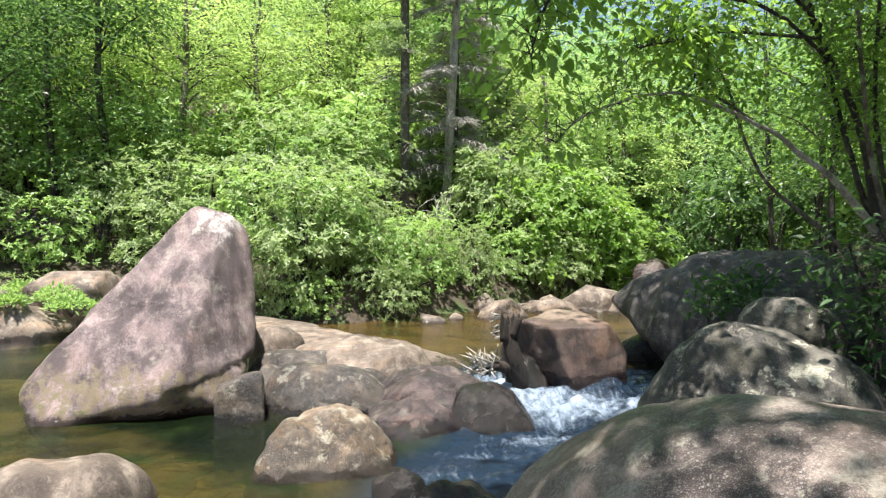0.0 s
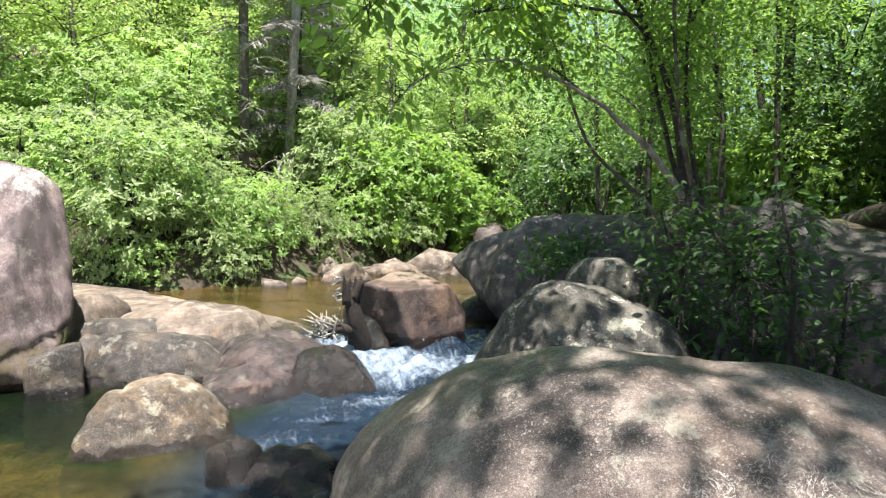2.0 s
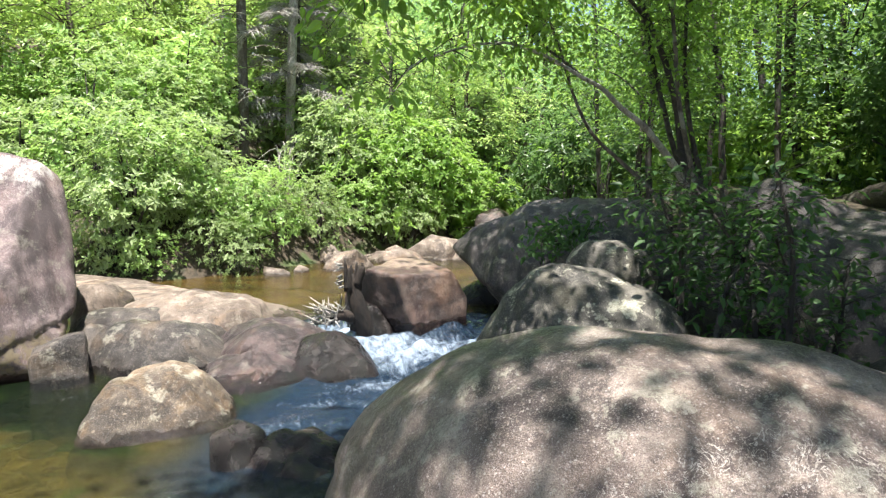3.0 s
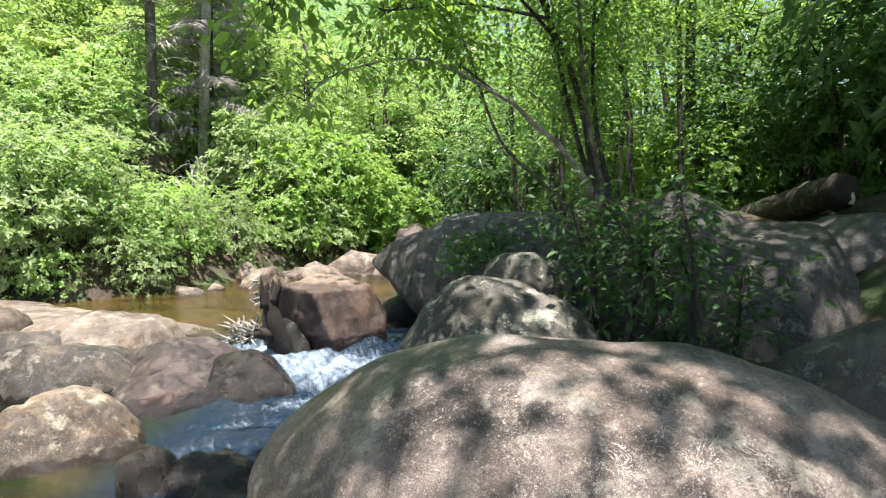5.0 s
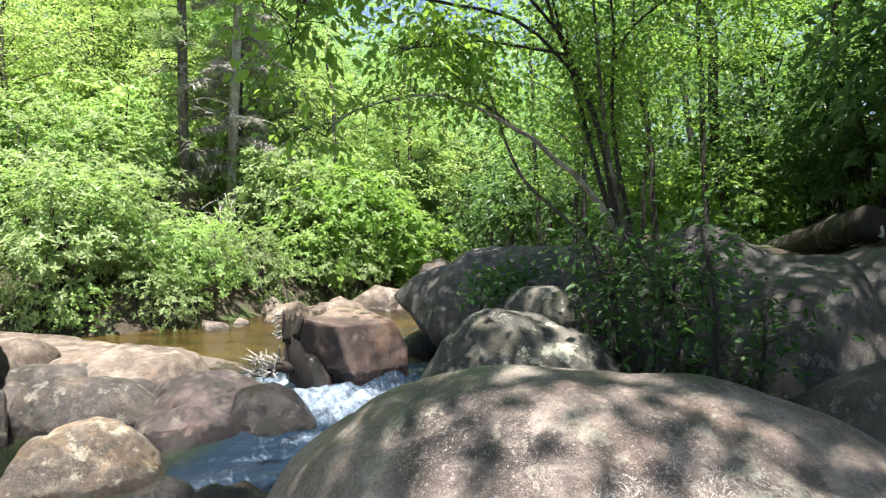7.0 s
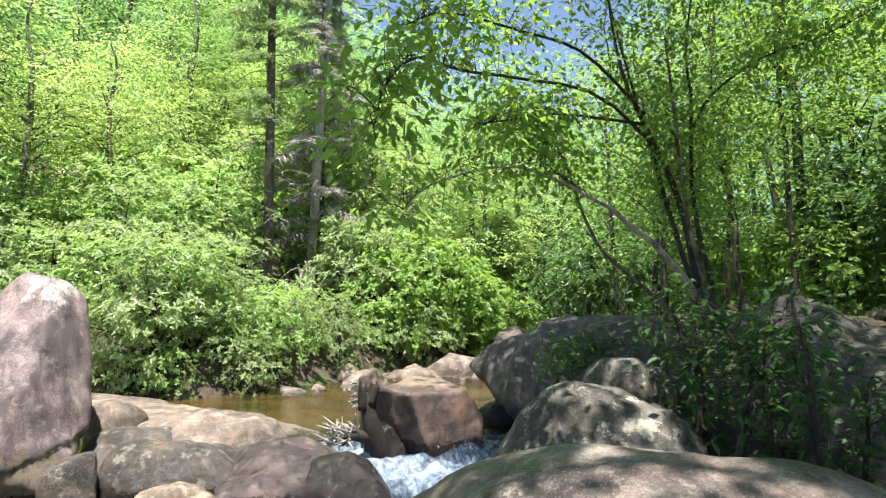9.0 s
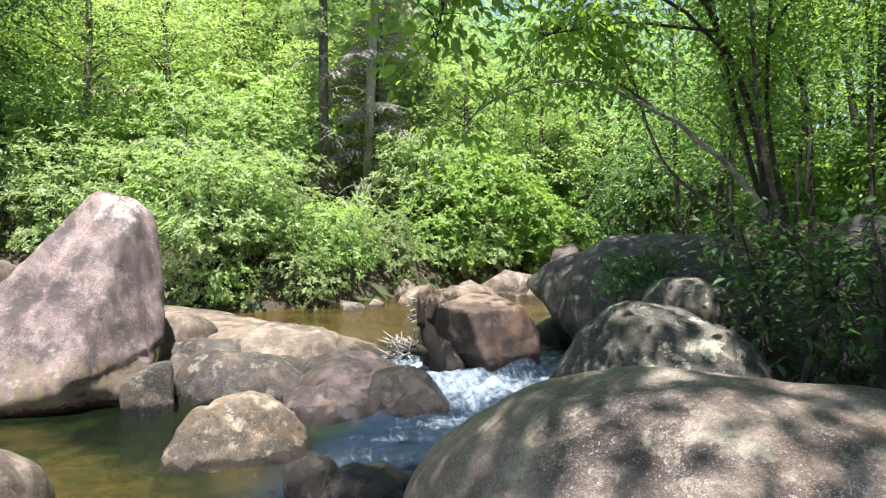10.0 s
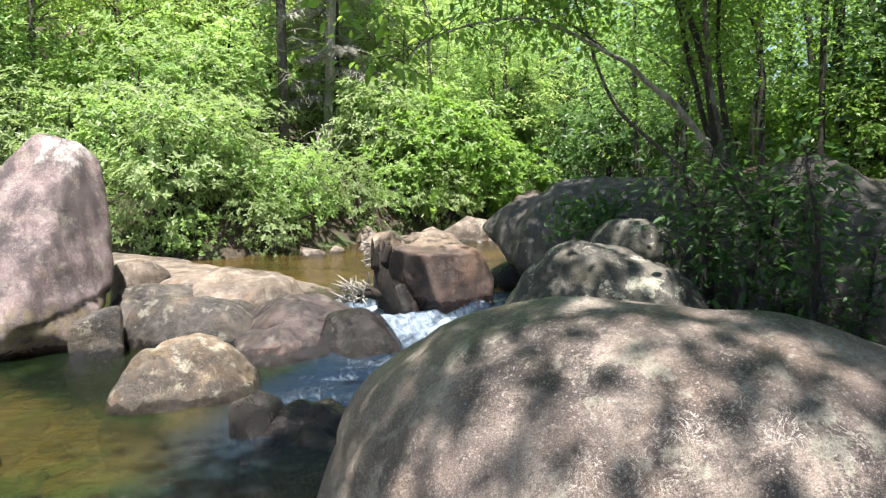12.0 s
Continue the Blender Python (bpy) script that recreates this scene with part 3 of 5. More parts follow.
def hump(name, at, size, turn, tip, mat, label, group="", sides=5, square=2.6, plan=2.4, rough=0.05, seed=1, cuts=(), joints=0.3, ribs=0.02):
    """A water-worn boulder or bedrock hump: a squared-off dome on an oval plan, tipped a little, with worn flats and hollows.
    size: half length, half width and height over its middle; tip: degrees about its length and width; cuts: flats, each by bearing, lift and distance."""
    rng = np.random.default_rng(seed)
    m = np.array(Euler((radians(tip[0]), radians(tip[1]), radians(turn))).to_matrix())
    bm = bmesh.new()
    bmesh.ops.create_icosphere(bm, subdivisions=sides, radius=1)
    d = np.array([v.co[:] for v in bm.verts])
    tri = np.array([[v.index for v in f.verts] for f in bm.faces])
    bm.free()
    d /= np.linalg.norm(d, axis=1)[:, None]
    k = np.abs(d) / np.array(size)
    q = ((k[:, 0] ** plan + k[:, 1] ** plan) ** (square / plan) + k[:, 2] ** square) ** (1 / square)
    flats = [(rng.uniform(0, 360), rng.uniform(10, 70), None) for _ in range(5 if square < 4 else 0)] + list(cuts)
    for bearing, lift, away in flats:
        a, e = radians(bearing), radians(lift)
        n = np.array([math.cos(e) * math.cos(a), math.cos(e) * math.sin(a), math.sin(e)])
        if away is None:
            away = float(np.abs(n * np.array(size)) @ np.abs(n)) * rng.uniform(0.86, 0.98) + 0.12 * min(size)
        q = (q ** 18 + np.clip(d @ n / away, 0, None) ** 18) ** (1 / 18)
    p = d / q[:, None]
    mean = float(np.mean(size))
    off = Vector(rng.uniform(-50, 50, 3))
    swell = np.array([noise.fractal(Vector(v) * (1.3 / mean) + off, 1.0, 2.1, 3) for v in p])
    dent = np.array([noise.fractal(Vector(v) * 5.0 + off, 0.8, 2.2, 5) for v in p])
    hollow = np.array([noise.fractal(Vector((v[0] * 4.0, v[1] * 4.0, v[2] * 1.2)) + off, 0.9, 2.0, 3) for v in p])
    crack = np.array([abs(noise.noise(Vector((v[0], v[1] * 1.5, v[2] * 1.5)) * (0.9 / mean) + off * 1.7)) for v in p])
    p = p + d * (swell * rough * mean * 1.6 + dent * min(0.016, 0.025 * mean) + hollow * ribs - np.exp(-(crack / 0.018) ** 2) * joints * 0.035)[:, None]
    ob = new(name, mesh_of(name, p @ m.T, tri, mat, square < 4))
    ob.location = at
    return tagged(ob, label, "rock", group)


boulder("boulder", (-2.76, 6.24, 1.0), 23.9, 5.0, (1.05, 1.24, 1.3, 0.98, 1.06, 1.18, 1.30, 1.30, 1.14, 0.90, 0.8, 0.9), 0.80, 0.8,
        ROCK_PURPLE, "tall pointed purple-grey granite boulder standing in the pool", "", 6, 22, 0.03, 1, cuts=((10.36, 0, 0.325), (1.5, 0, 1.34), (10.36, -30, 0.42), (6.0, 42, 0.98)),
        faces=(((0.70, 0.72, 0.18), (0.22, -0.62, 0.76), (-0.98, -0.70, 0.26)), ((0.70, 0.72, 0.18), (0.22, -0.62, 0.76), (0.98, -0.30, 0.30)), ((0.55, 1.04, 0.1), (0.95, 1.02, 0.1), (0.8, 0.62, 0.36))),
        full=1.3, chips=0, joints=0.1, foot=None, groove=(0.40, 0.16, 0.045), ribs=0.03)
hump("rock", (-1.70, 5.74, 0.03), (0.20, 0.22, 0.56), 16, (-6, 0), ROCK_GREY, "squared grey rock block at the foot of the tall boulder", "", 5, 14, 14, 0.02, 2, ((190, 66, 0.47),), 0.1, 0.004)
hump("rock", (-1.56, 6.28, 0.12), (0.24, 0.22, 0.44), 30, (-8, 8), ROCK_GREY, "small brown rock wedged behind a squared block", "", 4, 3.5, 3, 0.06, 3, ((300, 50, 0.34),), 0.2)
hump("boulder", (-1.05, 6.26, 0.10), (0.72, 0.52, 0.46), -4, (-6, -3), ROCK_GREY, "low rounded grey-brown boulder at the pool edge", "", 6, 3.0, 2.6, 0.05, 4, ((250, 20, 0.50), (80, 55, 0.44)), 0.5)
hump("boulder", (-0.02, 6.15, 0.10), (0.62, 0.58, 0.44), 10, (-8, 10), ROCK_BROWN, "low purple-brown boulder beside the cascade", "", 6, 2.8, 2.5, 0.05, 5, ((290, 30, 0.52), (330, 35, 0.50)), 0.5)
hump("rock", (0.40, 5.80, 0.12), (0.42, 0.40, 0.36), 20, (-4, 16), ROCK_WET_AND_SHADED, "wet dark rock dipping into the cascade", "", 5, 2.5, 2.3, 0.07, 6, ((320, 40, 0.34),), 0.4)
hump("rock", (-0.22, 5.52, 0.02), (0.44, 0.54, 0.36), 8, (14, 8), ROCK_BROWN, "tan-brown rock sloping into the rapids", "", 5, 2.8, 2.5, 0.05, 7, ((300, 45, 0.36),), 1.0)
hump("boulder", (-0.82, 4.62, 0.06), (0.53, 0.50, 0.47), 12, (-2, -12), ROCK_TAN, "rounded tan and grey boulder in the stream", "", 6, 2.5, 2.4, 0.06, 8, ((180, 45, 0.42), (300, 25, 0.47)), 0.3, 0.03)
boulder("boulder", (-1.86, 3.3, 0.33), 27.1, 18.3, (0.25, 0.32, 0.44, 0.44, 0.72, 0.8, 0.76, 0.75, 0.70, 0.55, 0.47, 0.32), 0.42, 0.5,
        ROCK_PALE, "pale boulder with green algae standing in clear water", "", 5, 18, 0.05, 9, chips=3, joints=0.2, foot=None)
hump("rock_slab", (-0.78, 7.12, 0.28), (0.86, 0.72, 0.42), -14, (-4, 4), ROCK_PALE, "smooth sunlit tan bedrock hump", "bedrock slabs", 6, 2.4, 2.4, 0.05, 10, ((10, 30, 0.62),), 0.3)
hump("rock_slab", (-1.30, 6.78, 0.22), (0.68, 0.46, 0.40), -10, (-6, 4), ROCK_GREY, "smooth grey-brown bedrock hump", "bedrock slabs", 6, 2.5, 2.5, 0.05, 11, (), 0.4)
boulder("rock_slab", (-1.84, 7.62, 0.6), 13.6, 7.3, (0.15, 0.18, 0.25, 0.29, 0.47, 0.52, 0.56, 0.65, 0.54, 0.29, 0.44, 0.22), 0.5, 0.7,
        ROCK_PALE, "flat tan bedrock ledge beside the tall boulder", "bedrock slabs", 5, 36, 0.05, 12)
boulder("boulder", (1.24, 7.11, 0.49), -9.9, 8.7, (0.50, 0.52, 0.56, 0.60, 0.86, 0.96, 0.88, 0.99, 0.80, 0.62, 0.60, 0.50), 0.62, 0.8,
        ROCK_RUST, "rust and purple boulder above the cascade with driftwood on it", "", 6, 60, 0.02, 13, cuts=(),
        faces=(((-0.10, 0.30, 0.64), (0.12, -0.62, 0.40), (-0.62, 0.05, 0.10)), ((-0.10, 0.30, 0.64), (0.12, -0.62, 0.52), (0.64, -0.30, 0.26)), ((-0.22, 0.30, 0.62), (0.36, 0.30, 0.46), (-0.1, 0.50, -0.1))),
        full=1.5, chips=0, joints=0.15, foot=0.2)
# added dark rock: holds the stump and paints the boulder's shaded face
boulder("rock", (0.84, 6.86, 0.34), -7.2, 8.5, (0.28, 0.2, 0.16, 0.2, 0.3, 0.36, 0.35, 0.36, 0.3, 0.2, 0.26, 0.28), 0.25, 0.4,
        ROCK_WET_AND_SHADED, "dark rock added under the driftwood for the boulder's shaded face", "", 5, 30, 0.05, 14, cuts=((9, 40, 0.30), (2, 50, 0.22)), full=1.2)
boulder("boulder", (3.18, 7.29, 0.76), -23.0, 5.7, (0.83, 1.08, 1.25, 1.35, 2.11, 2.28, 1.78, 1.3, 1.2, 1.52, 1.30, 0.95), 1.0, 1.5,
        ROCK_DARK, "huge dark grey boulder with leafy plants on the bank", "", 6, 26, 0.05, 15, cuts=((7.3, -8, 0.64), (7.5, 25, 0.86), (11.6, 45, 0.84), (9.4, 42, 1.0)), full=1.12, ribs=0.05)
boulder("boulder", (4.3, 5.36, 0.81), -38.1, 6.2, (0.93, 0.83, 0.81, 0.64, 1.31, 1.84, 1.95, 2, 1.5, 0.68, 0.89, 0.85), 1.0, 1.5,
        ROCK_DARK, "huge dark shaded boulder behind a thicket", "", 6, 30, 0.05, 16, cuts=((0, 40, 1.0), (3, 40, 0.95)), ribs=0.05)
boulder("boulder", (4.73, 4.58, 0.77), -45.2, 6.8, (0.68, 0.73, 0.6, 0.56, 1.14, 1.59, 1.64, 1.75, 1.33, 0.6, 1.25, 0.75), 0.9, 1.4,
        ROCK_DARK, "dark boulder leaning on a larger one", "", 5, 36, 0.04, 17, full=1.2)
boulder("boulder", (5.77, 4.65, 1.0), -50.3, 4.2, (0.53, 0.52, 0.54, 0.5, 1.18, 1.54, 1.5, 1.56, 1.14, 0.56, 0.85, 0.59), 0.8, 1.2,
        ROCK_DARK, "dark shaded boulder on the bank under a fallen log", "", 5, 36, 0.05, 18)
boulder("boulder", (2.03, 4.38, 0.74), -23.8, 9.5, (0.38, 0.39, 0.54, 0.70, 1.11, 1.27, 1.1, 1.32, 1.13, 0.76, 0.57, 0.45), 0.5, 0.6,
        ROCK_LICHEN, "grey lichen-spotted boulder in dappled shade", "", 6, 24, 0.06, 19, cuts=((10, 40, 0.50), (2, 40, 0.52), (12, 58, 0.44)), full=1.10, chips=4, joints=0.4, ribs=0.03)
boulder("rock", (2.66, 5.24, 1.05), -26.1, 4.9, (0.19, 0.21, 0.27, 0.34, 0.83, 1.12, 1.1, 1.14, 0.82, 0.35, 0.32, 0.25), 0.35, 0.5,
        ROCK_LICHEN, "small grey lichen-capped rock behind a boulder", "", 5, 36, 0.06, 20)
boulder("boulder", (1.45, 2.05, 0.4), -33.4, 24.6, (0.63, 0.74, 2.36, 1, 1.35, 1.23, 1.22, 1.48, 1.69, 1.45, 1.52, 0.93), 0.95, 1.0,
        ROCK_NEAR, "broad mottled brown-grey granite boulder in dappled sun", "", 6, 14, 0.03, 21, chips=3, joints=0.04, foot=0.2, groove=(0.60, 0.05, 0.025))
boulder("boulder", (3.38, 2.55, 0.62), -51.9, 12.4, (0.36, 0.44, 0.69, 0.5, 0.97, 1.18, 1.2, 1.18, 0.98, 0.58, 0.71, 0.36), 0.5, 0.7,
        ROCK_DARK, "shaded blue-grey speckled boulder", "", 5, 36, 0.04, 22)
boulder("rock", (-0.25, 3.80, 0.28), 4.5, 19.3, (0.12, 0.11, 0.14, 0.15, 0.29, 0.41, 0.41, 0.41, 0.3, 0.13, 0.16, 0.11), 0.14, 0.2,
        ROCK_WET_AND_SHADED, "small wet black rock in the rapids", "", 4, 36, 0.08, 23, full=1.2, foot=0.2)
hump("rock", (0.08, 3.70, 0.05), (0.32, 0.34, 0.25), 30, (4, -4), ROCK_WET_AND_SHADED, "flat wet reddish-black rock awash in the stream", "", 5, 2.8, 2.4, 0.09, 24, (), 0.5, 0.04)
boulder("rock_slab", (-6.62, 10.18, 0.43), 33.0, 5.5, (0.32, 0.55, 1.1, 1.05, 1.32, 1.27, 0.84, 1.16, 1.21, 0.91, 1.19, 0.67), 0.6, 0.8,
        ROCK_PALE, "pinkish wet rock ledge at the far edge of the pool", "", 5, 36, 0.06, 25, full=1.2, foot=0.2)
boulder("rock_slab", (-6.18, 11.64, 0.94), 28.0, 2.8, (0.3, 0.48, 0.78, 0.86, 1.24, 1.28, 0.94, 1.19, 1.14, 0.79, 0.78, 0.44), 0.7, 0.9,
        ROCK_PALE, "pale grey flat rock on the far bank", "", 5, 36, 0.05, 26, full=1.2)
boulder("rock", (-6.86, 10.77, 0.76), 32.5, 3.8, (0.19, 0.18, 0.2, 0.22, 0.48, 0.7, 0.7, 0.72, 0.53, 0.21, 0.34, 0.22), 0.4, 0.6,
        ROCK_PALE, "pale rock on the far bank", "", 4, 36, 0.06, 27)
boulder("rock", (-0.2, 12.34, 0.30), 0.9, 24, (0.17, 0.12, 0.22, 0.24, 0.41, 0.5, 0.44, 0.5, 0.41, 0.21, 0.30, 0.22), 0.25, 0.3,
        ROCK_PALE, "pale rock in the upper pool", "rocks in the upper pool", 5, 90, 0.05, 28, full=1.7, chips=8, foot=0.34)
boulder("rock", (0.26, 12.74, 0.32), -1.2, 24, (0.15, 0.09, 0.12, 0.14, 0.32, 0.43, 0.43, 0.45, 0.34, 0.14, 0.11, 0.12), 0.2, 0.2,
        ROCK_PALE, "small pale rock in the upper pool", "rocks in the upper pool", 5, 90, 0.05, 29, full=1.7, chips=8, foot=0.34)
boulder("rock", (1.12, 13.11, 0.36), -4.9, 24, (0.17, 0.24, 0.46, 0.50, 0.65, 0.73, 0.61, 0.74, 0.65, 0.52, 0.34, 0.22), 0.6, 0.7,
        ROCK_PALE, "broad pale rock at the edge of the upper pool", "rocks in the upper pool", 5, 90, 0.05, 30, full=1.7, chips=8, foot=0.34)
boulder("rock", (2.3, 14.39, 0.36), -8.8, 24, (0.15, 0.30, 0.44, 0.55, 0.63, 0.66, 0.56, 0.69, 0.61, 0.43, 0.4, 0.24), 0.5, 0.6,
        ROCK_PALE, "low pale rock at the head of the pool", "rocks in the upper pool", 5, 90, 0.05, 31, full=1.7, chips=8, foot=0.34)
boulder("rock", (3.22, 15.13, 0.44), -12.0, 24, (0.28, 0.48, 0.80, 0.72, 0.91, 0.96, 0.8, 0.97, 0.9, 0.80, 0.46, 0.36), 0.7, 0.9,
        ROCK_PALE, "large angular sunlit pale rock at the head of the pool", "rocks in the upper pool", 5, 90, 0.05, 32, full=1.7, chips=8, foot=0.34)
boulder("rock", (4.0, 14.44, 0.42), -15.4, 24, (0.22, 0.34, 0.60, 0.56, 0.76, 0.96, 0.93, 1.04, 0.84, 0.47, 0.33, 0.25), 0.7, 0.9,
        ROCK_PALE, "pale rock beside a huge dark boulder", "rocks in the upper pool", 5, 90, 0.05, 33, full=1.7, chips=8, foot=0.34)
boulder("rock", (0.86, 14.9, 0.38), -3.4, 24, (0.2, 0.21, 0.2, 0.2, 0.56, 0.81, 0.81, 0.78, 0.55, 0.19, 0.18, 0.16), 0.5, 0.6,
        ROCK_PALE, "bright upright rock under the bank shrubs", "rocks in the upper pool", 5, 90, 0.05, 34, full=1.7, chips=8)
boulder("rock", (5.26, 17.21, 1.13), -17.0, 1.5, (0.29, 0.31, 0.4, 0.45, 1, 1.3, 1.2, 1.31, 1.02, 0.46, 0.4, 0.31), 0.7, 0.9,
        ROCK_BROWN, "brown rock under tangled roots upstream", "rocks in the upper pool", 4, 36, 0.07, 35)
# dark filler rock where the gap holds only shade
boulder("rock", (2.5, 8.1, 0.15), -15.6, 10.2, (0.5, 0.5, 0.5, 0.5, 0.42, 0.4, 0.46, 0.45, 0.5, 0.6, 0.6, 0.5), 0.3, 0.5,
        ROCK_WET_AND_SHADED, "black rock added in the gap between boulders as its deep shade", "", 4, 36, 0.05, 36, joints=0.2)


def bedrock_ledge():
    """The long flat ledge that dams the upper pool: a worn strip of bedrock with broken edges."""
    mid = bend([(-5.6, 13.9, 0.44), (-3.3, 11.9, 0.44), (-2.0, 10.3, 0.44), (-1.0, 8.9, 0.43), (-0.1, 7.9, 0.40), (0.35, 7.5, 0.26)], 90)
    t = np.gradient(mid, axis=0)
    t /= np.linalg.norm(t, axis=1)[:, None]
    side = np.stack([-t[:, 1], t[:, 0], t[:, 2] * 0], 1)
    w = np.linspace(-1, 1, 60)
    near = np.interp(np.arange(90), [0, 40, 70, 89], [1.1, 1.0, 0.7, 0.3])
    away = np.interp(np.arange(90), [0, 40, 70, 89], [1.0, 0.6, 0.45, 0.25])
    p = mid[:, None] + side[:, None] * np.where(w[None] < 0, w[None] * near[:, None], w[None] * away[:, None])[..., None]
    for q in p.reshape(-1, 3):
        q[:2] += 0.12 * noise.noise(Vector((q[0] * 1.4, q[1] * 1.4, 3.0)))
        q[2] += 0.025 * noise.fractal(Vector((q[0] * 1.2, q[1] * 1.2, 7.0)), 0.9, 2.1, 4)
    p[..., 2] -= 0.75 * np.abs(w[None]) ** 6
    i, j = np.meshgrid(np.arange(89), np.arange(59), indexing="ij")
    f = np.stack([i * 60 + j, (i + 1) * 60 + j, (i + 1) * 60 + j + 1, i * 60 + j + 1], -1).reshape(-1, 4)
    ob = new("rock_ledge", mesh_of("rock_ledge", p.reshape(-1, 3), f, ROCK_PALE))
    solid = ob.modifiers.new("thickness", "SOLIDIFY")
    solid.thickness, solid.offset = 0.5, -1
    return tagged(ob, "long flat tan bedrock ledge damming the upper pool", "rock", "bedrock slabs")


bedrock_ledge()


# ---- trees and shrubs ----
def crown_points(rng, n, radius, low, high, hollow=0.6):
    """Twig ends in the outer part of a lumpy crown."""
    u = rng.normal(0, 1, (n, 3))
    u /= np.linalg.norm(u, axis=1)[:, None]
    k = rng.uniform(hollow, 1, n) ** 0.6
    ph = rng.uniform(0, 6, 3)
    lobes = 0.75 + 0.28 * np.sin(u[:, 0] * 5 + ph[0]) * np.sin(u[:, 1] * 4 + ph[1]) + 0.2 * np.sin(u[:, 2] * 7 + ph[2])
    p = u * (k * lobes)[:, None]
    return np.stack([p[:, 0] * radius, p[:, 1] * radius, (low + high) / 2 + p[:, 2] * (high - low) / 2], 1)


def broad_tree(rng, name, height, radius, low, twigs, each, leaf, mat, bark, label, group, at, trunk=0.11, spread=(0.32, 0.32, 0.07), over=(0, 0), layered=False):
    """A leafy tree: tapered trunk, limbs and a crown of single leaves in flat sprays."""
    tree = thing(name, at, label, "tree", group)
    lean = rng.uniform(-0.06, 0.06, 2) * height
    trunk_line = bend([(0, 0, -0.4), (lean[0] * 0.2, lean[1] * 0.3, height * 0.35), (lean[0], lean[1], height * 0.7), (lean[0] * 1.2, lean[1] * 1.2, height * 0.93)], 14)
    trunk_line[2:, :2] += np.cumsum(rng.normal(0, 0.012 * height, (12, 2)), axis=0) * 0.6
    v, f = tube(trunk_line, [trunk * 1.25, trunk, trunk * 0.6, trunk * 0.15], 9, 0.05, rng)
    part("trunk", mesh_of("trunk", v, f, bark), tree)
    ends = crown_points(rng, twigs, radius, low, height) + [over[0], over[1], 0]
    for e in ends[:: max(1, twigs // 9)][:9]:
        z = min(e[2] * 0.8, height * 0.85)
        s = np.array([np.interp(z, trunk_line[:, 2], trunk_line[:, i]) for i in range(3)])
        v, f = tube(bend([s, (s + e) / 2 + [0, 0, 0.1 * radius], e], 7), [trunk * 0.38, trunk * 0.22, trunk * 0.06], 6)
        part("limb", mesh_of("limb", v, f, bark), tree)
    part("crown", leaves("crown", rng, ends, spread, each, leaf, leaf * 0.5, mat, layered=layered), tree)
    return tree


def shrub(rng, name, height, radius, twigs, each, leaf, slim, mat, label, group, at):
    """A dense bank shrub: bent stems and whorls of leaves down to the ground."""
    ob = thing(name, at, label, "shrub", group)
    ends = crown_points(rng, twigs, radius, -0.15 * height, height, 0.62)
    ends = ends[ends[:, 2] > -0.05 * height]
    for e in ends[:: max(1, len(ends) // 7)][:7]:
        v, f = tube(bend([(0, 0, -0.3), (e[0] * 0.3, e[1] * 0.3, e[2] * 0.6), e], 7), [0.035, 0.022, 0.006], 5)
        part("stem", mesh_of("stem", v, f, BARK_DARK), ob)
    out = ends - [0, 0, height * 0.4]
    out = out / (np.linalg.norm(out, axis=1)[:, None] + 1e-6) + [0, 0, 0.9] + rng.normal(0, 0.3, ends.shape)
    part("foliage", rosettes("foliage", rng, ends, out, each, leaf, leaf * slim, mat), ob)
    return ob


